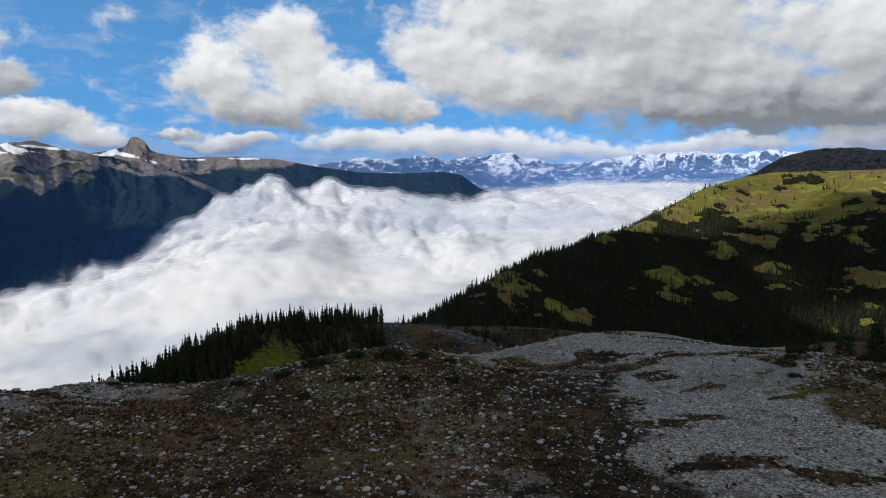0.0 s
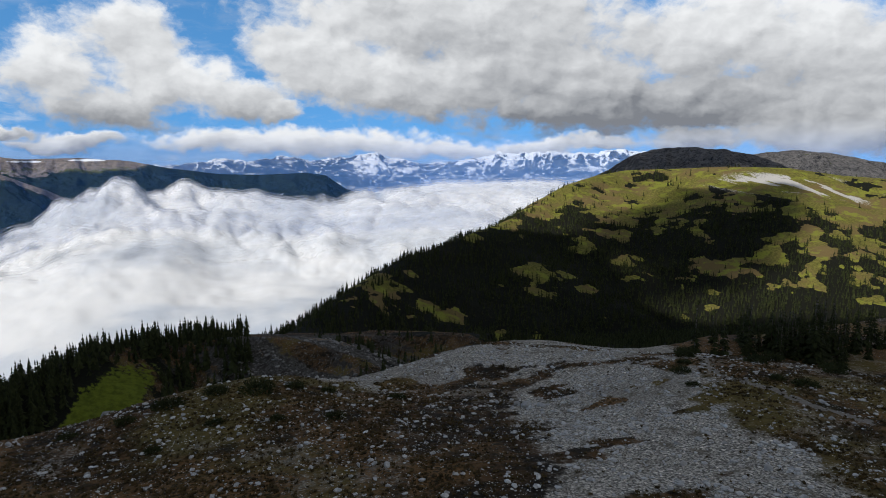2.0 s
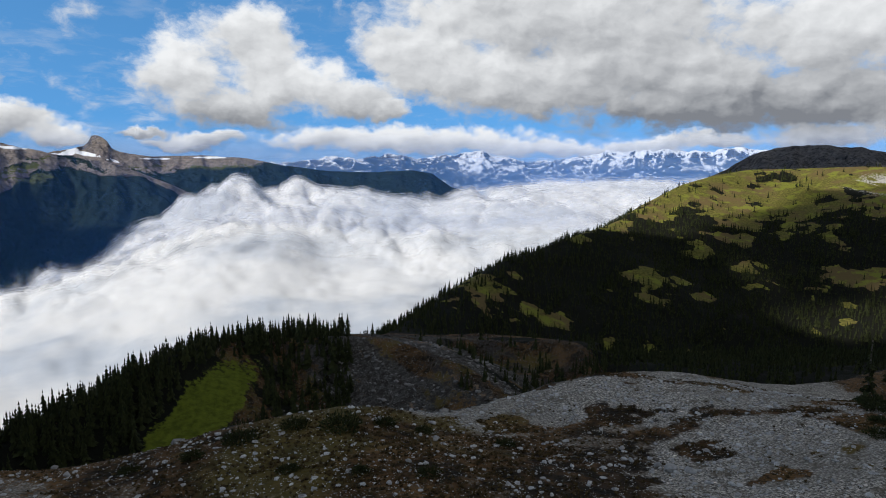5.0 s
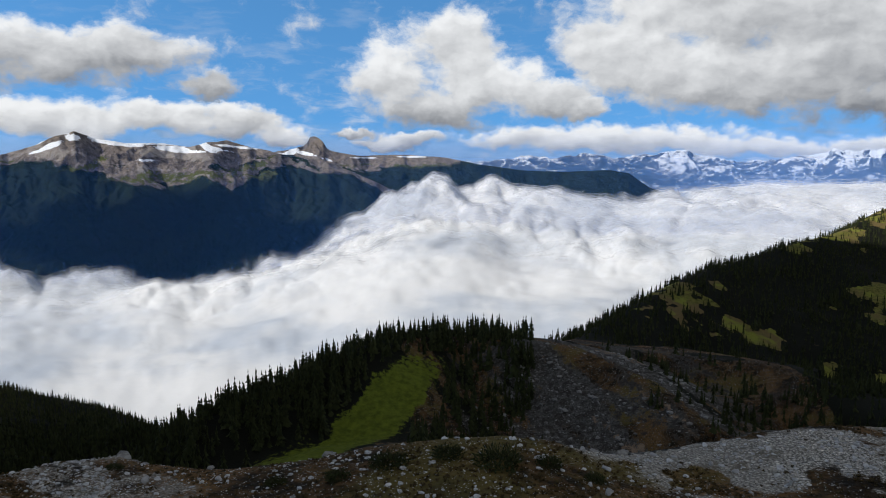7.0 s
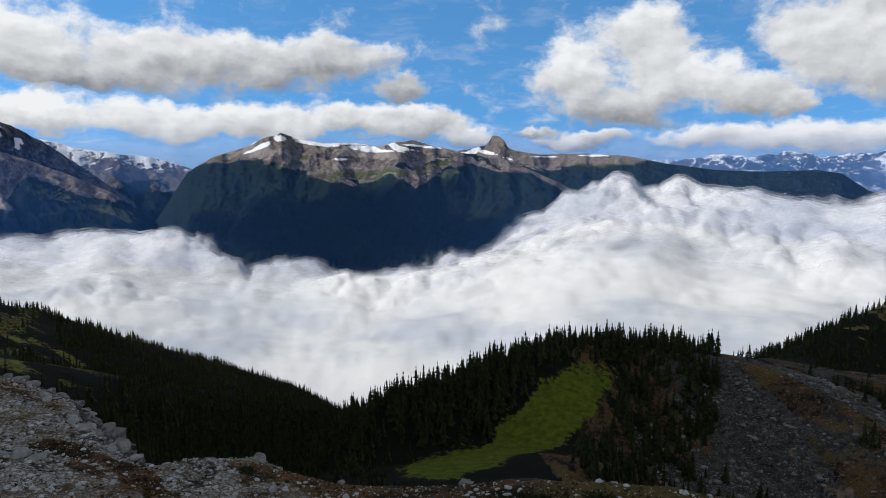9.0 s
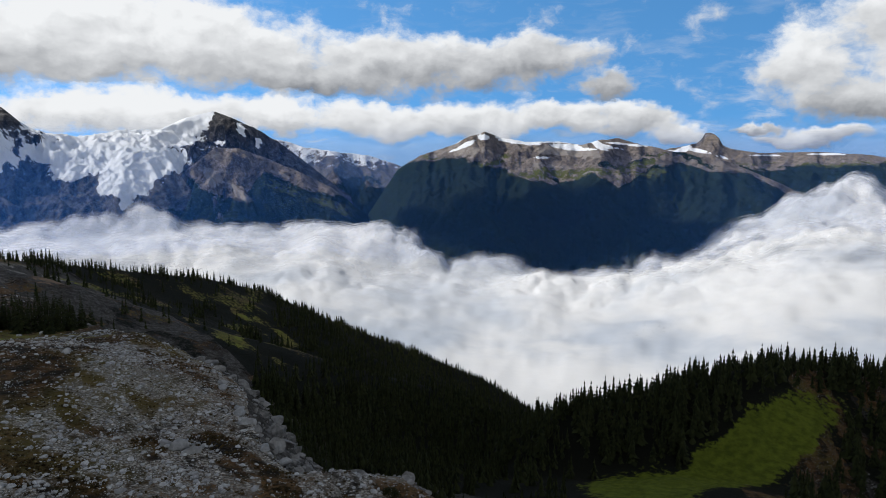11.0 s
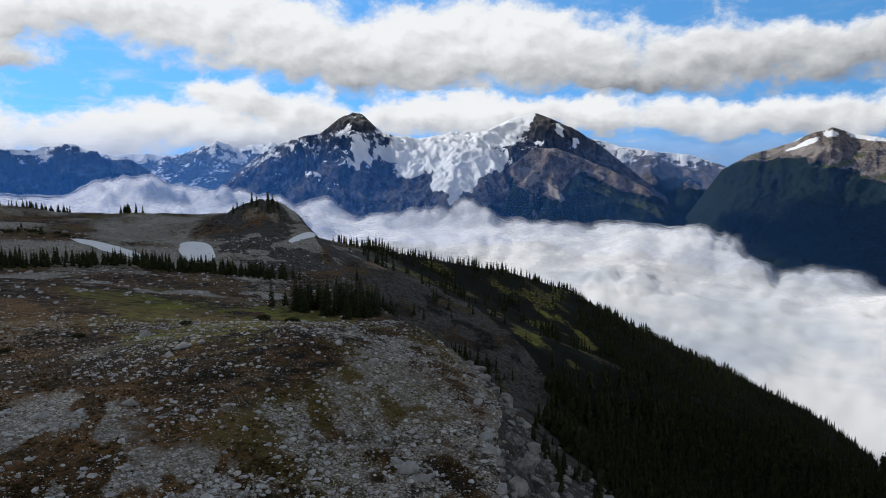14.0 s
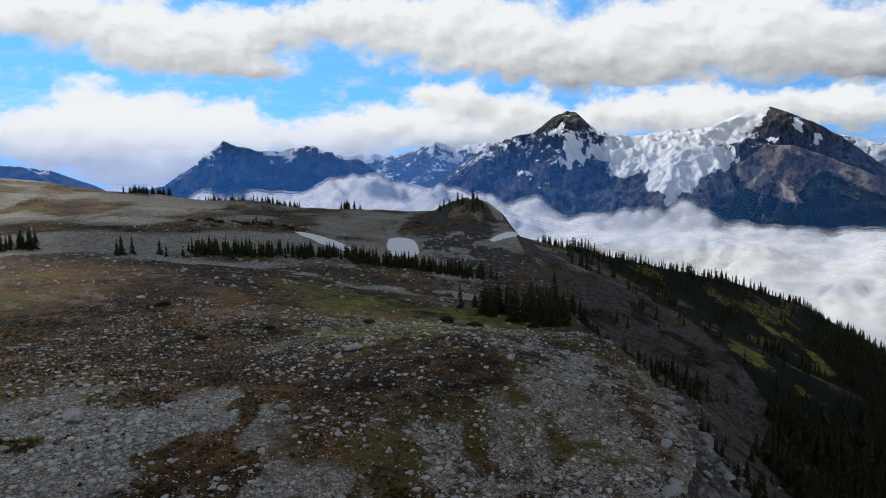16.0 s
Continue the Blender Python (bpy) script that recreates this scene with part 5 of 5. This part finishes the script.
stand([(-535, -160), (-538, -153)], 9, 3.0, (5.0, 8.0))
stand([(-516, -114), (-530, -104), (-532, -94)], 30, 5.0, (2.5, 6.0))
stand([(-532, -80), (-537, -64), (-529, -50)], 44, 4.0, (2.5, 6.0))
stand([(-522, -18), (-517, -6)], 12, 3.0, (5.0, 9.0))
stand([(-381, -44), (-378, -20)], 10, 4.0, (2.0, 4.0))
stand([(-43, 329), (-33, 312), (-24, 300)], 26, 7.0, (4.0, 9.0))                            # foot of the slide
stand([(0, 420), (14, 400), (18, 352)], 40, 8.0, (4.0, 8.0))
stand([(40, 440), (50, 410), (58, 390)], 34, 9.0, (4.0, 9.0))
stand([(-140, 128), (-185, 150), (-240, 172)], 90, 15.0, (3.5, 8.0))                            # below the rim
stand([(-215, 118), (-265, 130), (-320, 150)], 70, 10.0, (4.0, 8.0))
fir_spots += [(-69, 105.5, 3.6), (-95, 112, 5.0), (-97, 113, 4.0), (-93, 111, 3.4), (-91, 114, 4.4)]
fir_spots.sort(key=lambda s: math.hypot(s[0] + 10, s[1] - 50))
grove, fir_spots = fir_spots[285:], fir_spots[:285]
gxy = np.array(grove)
gspots = np.stack([gxy[:, 0], gxy[:, 1], land(gxy[:, 0], gxy[:, 1]) - 0.2, gxy[:, 2], rng.uniform(0.9, 1.4, len(gxy))], -1)
tagged(new("fir_grove", scatter_mesh("fir_grove", MID_FIR, gspots, MAT_NEEDLE, 411)), "scattered dark firs on the far plateau and slopes", "forest", kind="stuff")
order = [(s, k % len(FIRS)) for k, s in enumerate(fir_spots)]
fz_ = land(np.array([s[0] for s in fir_spots]), np.array([s[1] for s in fir_spots]))
first = [True] * len(FIRS)
for ((x, y, h), k), z in zip(order, fz_):
    m = pose(x, y, z - 0.08 * h * 0.3, rng.uniform(-3, 3), rng.uniform(-3, 3), rng.uniform(0, 360)) @ Matrix.Diagonal((h * rng.uniform(0.85, 1.2), h * rng.uniform(0.85, 1.2), h, 1))
    if first[k]:
        FIRS[k].matrix_basis, first[k] = m, False
    else:
        c = copy_thing(FIRS[k], Matrix())
        c.matrix_basis = m


# ---- stones ----
def ico(level):
    bm = bmesh.new()
    bmesh.ops.create_icosphere(bm, subdivisions=level, radius=1.0)
    v, f = np.array([p.co[:] for p in bm.verts]), np.array([[q.index for q in p.verts] for p in bm.faces])
    bm.free()
    return v, f


ICO1, ICO2, ICO3 = ico(1), ico(2), ico(3)


def stone_shape(base, seed, cuts=7):
    """A broken block: a ball cut by planes, then roughened."""
    rng = np.random.default_rng(seed)
    v = base[0].copy()
    for _ in range(cuts):
        n = rng.normal(size=3)
        n /= np.linalg.norm(n)
        lim = rng.uniform(0.34, 0.72)
        over = np.maximum(v @ n - lim, 0)
        v = v - over[:, None] * n * 0.92
    v = v * rng.uniform((0.75, 0.6, 0.40), (1.2, 1.0, 0.75)) * (1 + rng.normal(0, 0.03, (len(v), 1)))
    v[:, 2] += 0.12
    return v, base[1]


CRAGS = [stone_shape(ICO2, 620 + k, 9) for k in range(6)]
PEBBLES = [stone_shape(ICO1, 600 + k, 4) for k in range(8)]
rng = np.random.default_rng(91)


def strew(count, box, size, seed, weigh):
    x, y = rng.uniform(box[0], box[1], count), rng.uniform(box[2], box[3], count)
    z = land(x, y)
    m = masks(x, y, z)
    rim_d, _, side, _ = along(x, y, RIM)
    keep = (side > 0) & (rng.random(count) < weigh(m["gravel"], x, y))
    s = size[0] * (1 - rng.random(count)) ** -0.62
    s = np.minimum(s, size[1])
    return np.stack([x, y, z, s, rng.uniform(0.8, 1.3, count)], -1)[keep]


def clumps(g, x, y):
    return (0.27 + 0.6 * smooth(g, 0.3, 0.8)) * (0.25 + 1.0 * smooth(fbm(x / 6, y / 6, 3, 97), -0.3, 0.4))


east = strew(85000, (-75, 90, 38, 135), (0.06, 0.42), 1, clumps)
west = strew(120000, (-160, -50, 15, 110), (0.05, 0.42), 2, clumps)
scree = strew(12000, (-400, -150, -120, 110), (0.2, 0.9), 3, clumps)
# broken rock on the slopes under the rim
x, y = rng.uniform(-330, 0, 26000), rng.uniform(60, 330, 26000)
d_, _, side_, _ = along(x, y, RIM)
ok = (side_ < 0) & (d_ < 75) & (rng.random(26000) < 0.15 + 0.6 * smooth(fbm(x / 14, y / 14, 3, 98), 0.0, 0.4)) & (knoll_meadow(x, y) < 0.1)
x, y = x[ok], y[ok]
sx_, sy_ = rng.uniform(-80, 60, 9000), rng.uniform(285, 400, 9000)
ok = (rng.random(9000) < 0.1 + 0.7 * smooth(fbm((sx_ + sy_) / 10, (sx_ - sy_) / 85, 5, 79), -0.2, 0.3)) & (blob(sx_, sy_, -20, 345, 50, 48) > 0.3)
x, y = np.concatenate([x, sx_[ok]]), np.concatenate([y, sy_[ok]])
crag = np.stack([x, y, land(x, y), np.minimum(0.22 * (1 - rng.random(len(x))) ** -0.6, 1.8), rng.uniform(0.8, 1.3, len(x))], -1)
cx_, cy_ = rng.uniform(-125, -55, 5200), rng.uniform(88, 135, 5200)
d_, _, side_, _ = along(cx_, cy_, RIM)
ok = (side_ < 0) & (d_ < 16) & (rng.random(5200) < 0.35 + 0.65 * smooth(fbm(cx_ / 5, cy_ / 5, 3, 94), -0.1, 0.3))
cx_, cy_ = cx_[ok], cy_[ok]
blocks = np.stack([cx_, cy_, land(cx_, cy_), np.minimum(0.22 * (1 - rng.random(len(cx_))) ** -0.6, 1.9), rng.uniform(0.6, 1.0, len(cx_))], -1)
tagged(new("rim_rock", scatter_mesh("rim_rock", CRAGS, blocks, MAT_CRAG, 9)), "grey broken crags along the torn rim", "rocks", kind="stuff")
tagged(new("rubble", scatter_mesh("rubble", PEBBLES, crag, MAT_CRAG, 6)), "dark broken rock on the slope under the rim", "stones", kind="stuff")
loose = np.concatenate([east, west, scree])
tagged(new("stones", scatter_mesh("stones", PEBBLES, loose, MAT_ROCK, 5)), "pale angular stones strewn over the ridge", "stones", kind="stuff")

def tuft(seed):
    """A low tussock: short leaning blades round a middle, one metre across."""
    rng = np.random.default_rng(seed)
    v, f = [], []
    for k in range(11):
        a, r = rng.uniform(0, 2 * math.pi), rng.uniform(0.0, 0.3)
        c, q = math.cos(a), math.sin(a)
        w, h, o = rng.uniform(0.12, 0.22), rng.uniform(0.18, 0.42), rng.uniform(0.25, 0.5)
        i = len(v)
        v += [(r * c - w * q, r * q + w * c, 0.0), (r * c + w * q, r * q - w * c, 0.0), (o * c, o * q, h)]
        f += [(i, i + 1, i + 2)]
    return np.array(v), np.array(f)


def heath_tufts(count, box, size):
    x, y = rng.uniform(box[0], box[1], count), rng.uniform(box[2], box[3], count)
    z = land(x, y)
    m = masks(x, y, z)
    _, _, side, _ = along(x, y, RIM)
    keep = (side > 0) & (rng.random(count) < (1.05 - smooth(m["gravel"], 0.25, 0.6)) * (1 - smooth(m["meadow"], 0.15, 0.4)) * (0.2 + 0.8 * smooth(fbm(x / 5, y / 5, 4, 99), -0.25, 0.3)))
    return np.stack([x, y, z, rng.uniform(*size, count), rng.uniform(0.8, 1.5, count)], -1)[keep]


tufts = np.concatenate([heath_tufts(62000, (-80, 100, 36, 138), (0.22, 0.65)), heath_tufts(30000, (-150, -50, 5, 108), (0.18, 0.5))])
tagged(new("heath", scatter_mesh("heath", [tuft(660 + k) for k in range(7)], tufts, MAT_TUFT, 8)), "low dark brown and olive heath tufts on the ridge", "heath", kind="stuff")

BOULDERS = []
for k in range(9):
    v, f = stone_shape(ICO2, 640 + k, 9)
    BOULDERS.append(tagged(new("boulder", mesh_of("boulder", v, f, MAT_BOULDER, flat=True)), "pale grey angular boulder lying on the open ground", "boulder", "boulders of the ridge"))
big = [(-76, 87.1, 1.9), (-77.6, 86.0, 1.2), (-73.9, 87.6, 1.0), (-74.5, 88.6, 0.8), (-117, 62.8, 1.5), (-113, 61, 1.0), (-119, 65, 0.9), (-133, 55, 1.4), (-89.4, 60.2, 1.1), (-112.6, 84.3, 1.0), (-86.4, 52.6, 1.3), (-83, 42, 1.5),
       (-102, 83.4, 0.7), (-105.4, 88, 0.8), (-63.5, 89.4, 0.7), (-2.4, 107, 0.8), (23.6, 100, 1.0), (25.2, 99.2, 0.9), (22.6, 101.5, 0.8), (-14.4, 93.2, 0.6), (2.5, 76.4, 0.6), (12, 65.7, 0.5), (5, 93.4, 0.5), (-12.2, 77.2, 0.5), (-10, 112, 0.7), (-52, 100, 0.7), (-86, 98.5, 1.6), (-83.5, 98, 1.2), (-88.5, 99.4, 1.3), (-81, 97.2, 1.2), (-97, 101, 1.3), (-100, 102, 1.1), (-70, 96, 1.4), (-73, 95.4, 1.1)]
more = strew(1500, (-150, 85, 30, 125), (0.28, 0.6), 4, lambda g, x, y: 0.10 + 0.3 * smooth(g, 0.3, 0.8))[:230]
spots = [(x, y, s) for x, y, s in big] + [(x, y, s) for x, y, _, s, _ in more]
bz = land(np.array([s[0] for s in spots]), np.array([s[1] for s in spots]))
used = [False] * len(BOULDERS)
for i, ((x, y, s), z) in enumerate(zip(spots, bz)):
    k = i % len(BOULDERS)
    m = pose(x, y, z, rng.uniform(-12, 12), rng.uniform(-12, 12), rng.uniform(0, 360)) @ Matrix.Scale(s, 4)
    if not used[k]:
        BOULDERS[k].matrix_basis, used[k] = m, True
    else:
        copy_thing(BOULDERS[k], Matrix()).matrix_basis = m


# ---- snow beds ----
def snow_bed(cx, cy, rx, ry, turn, seed):
    n, rings = 48, 8
    a = np.linspace(0, 2 * math.pi, n, endpoint=False)
    edge = 1 + 0.35 * fbm(np.cos(a) * 1.3 + seed, np.sin(a) * 1.3, 3, seed)
    R, A = np.meshgrid(np.linspace(0.02, 1, rings), a, indexing="ij")
    E = np.broadcast_to(edge, R.shape)
    u, w = R * E * rx * np.cos(A), R * E * ry * np.sin(A)
    c, s = math.cos(radians(turn)), math.sin(radians(turn))
    x, y = cx + u * c - w * s, cy + u * s + w * c
    z = land(x.ravel(), y.ravel()).reshape(x.shape) + 0.9 * (1 - R ** 4) - 0.25
    i = np.arange(rings * n).reshape(rings, n)
    j = np.roll(i, -1, axis=1)
    f = np.stack([i[:-1], i[1:], j[1:], j[:-1]], -1).reshape(-1, 4)
    me = mesh_of("snow_bed", np.stack([x, y, z], -1).reshape(-1, 3), f, MAT_SNOW)
    tagged(new("snow_bed", me), "small bed of old white snow under the scarp", "snow patch", "snow beds")


snow_bed(-372, 44, 26, 8, 12, 3)
snow_bed(-362, 8, 22, 7, 60, 5)
snow_bed(-402, 98, 16, 4, 150, 7)


# ---- low shrubs along the rim ----
def shrub_mesh(seed):
    rng = np.random.default_rng(seed)
    v, f = [], []
    for _ in range(520):
        p = rng.normal(size=3)
        p /= np.linalg.norm(p)
        p = p * np.array((1, 0.9, 0.55)) * rng.uniform(0.35, 1.0)
        p[2] = abs(p[2])
        d = p + rng.normal(0, 0.35, 3) + (0, 0, 0.35)
        d = d / np.linalg.norm(d) * rng.uniform(0.14, 0.3)
        q = np.cross(d, rng.normal(size=3))
        q = q / np.linalg.norm(q) * 0.065
        i = len(v)
        v += [tuple(p - q), tuple(p + d), tuple(p + q), tuple(p + d * 0.4 + (0, 0, 0.05))]
        f += [(i, i + 1, i + 3), (i + 1, i + 2, i + 3)]
    return mesh_of("shrub", v, f, MAT_NEEDLE, flat=True)


SHRUBS = [tagged(new("shrub", shrub_mesh(700 + k)), "low dark dwarf fir shrub on the stony rim", "shrub", "shrubs of the rim") for k in range(4)]
shrub_spots = [(-26, 108, 1.6), (-20, 110, 1.4), (-14, 109, 1.9), (-9, 111, 1.1), (-4, 110, 0.9), (-31, 105, 1.1), (-38, 104, 0.9), (6, 108, 1.0), (-18, 98, 0.9), (-10, 96, 0.8), (-3, 95, 1.0), (-24, 92, 0.8),
               (56, 117, 1.4), (59, 121, 1.6), (62, 127, 1.7), (54, 113, 1.2), (66, 131, 1.5), (70, 132, 1.9), (48, 103, 1.1), (51, 108, 0.9), (62, 106, 1.3), (66, 109, 1.6), (71, 100, 1.2), (74, 104, 1.5), (60, 92, 1.2), (58, 95, 0.9), (46, 96, 0.8), (-57, 101, 0.7),
               (-148, 60, 0.9), (-138, 44, 0.8), (-150, 20, 1.0), (-128, 36, 0.8), (-165, 74, 1.3), (-160, 80, 1.2)]
shrub_spots += [(-377 + 5 * math.sin(k * 2.1), -70 + 4.5 * k, 1.3 + 0.5 * math.sin(k * 3.7)) for k in range(14)]
sz_ = land(np.array([s[0] for s in shrub_spots]), np.array([s[1] for s in shrub_spots]))
for i, ((x, y, s), z) in enumerate(zip(shrub_spots, sz_)):
    m = pose(x, y, z - 0.05, 0, 0, i * 67) @ Matrix.Scale(1.45 * s, 4)
    if i < len(SHRUBS):
        SHRUBS[i].matrix_basis = m
    else:
        copy_thing(SHRUBS[i % len(SHRUBS)], Matrix()).matrix_basis = m
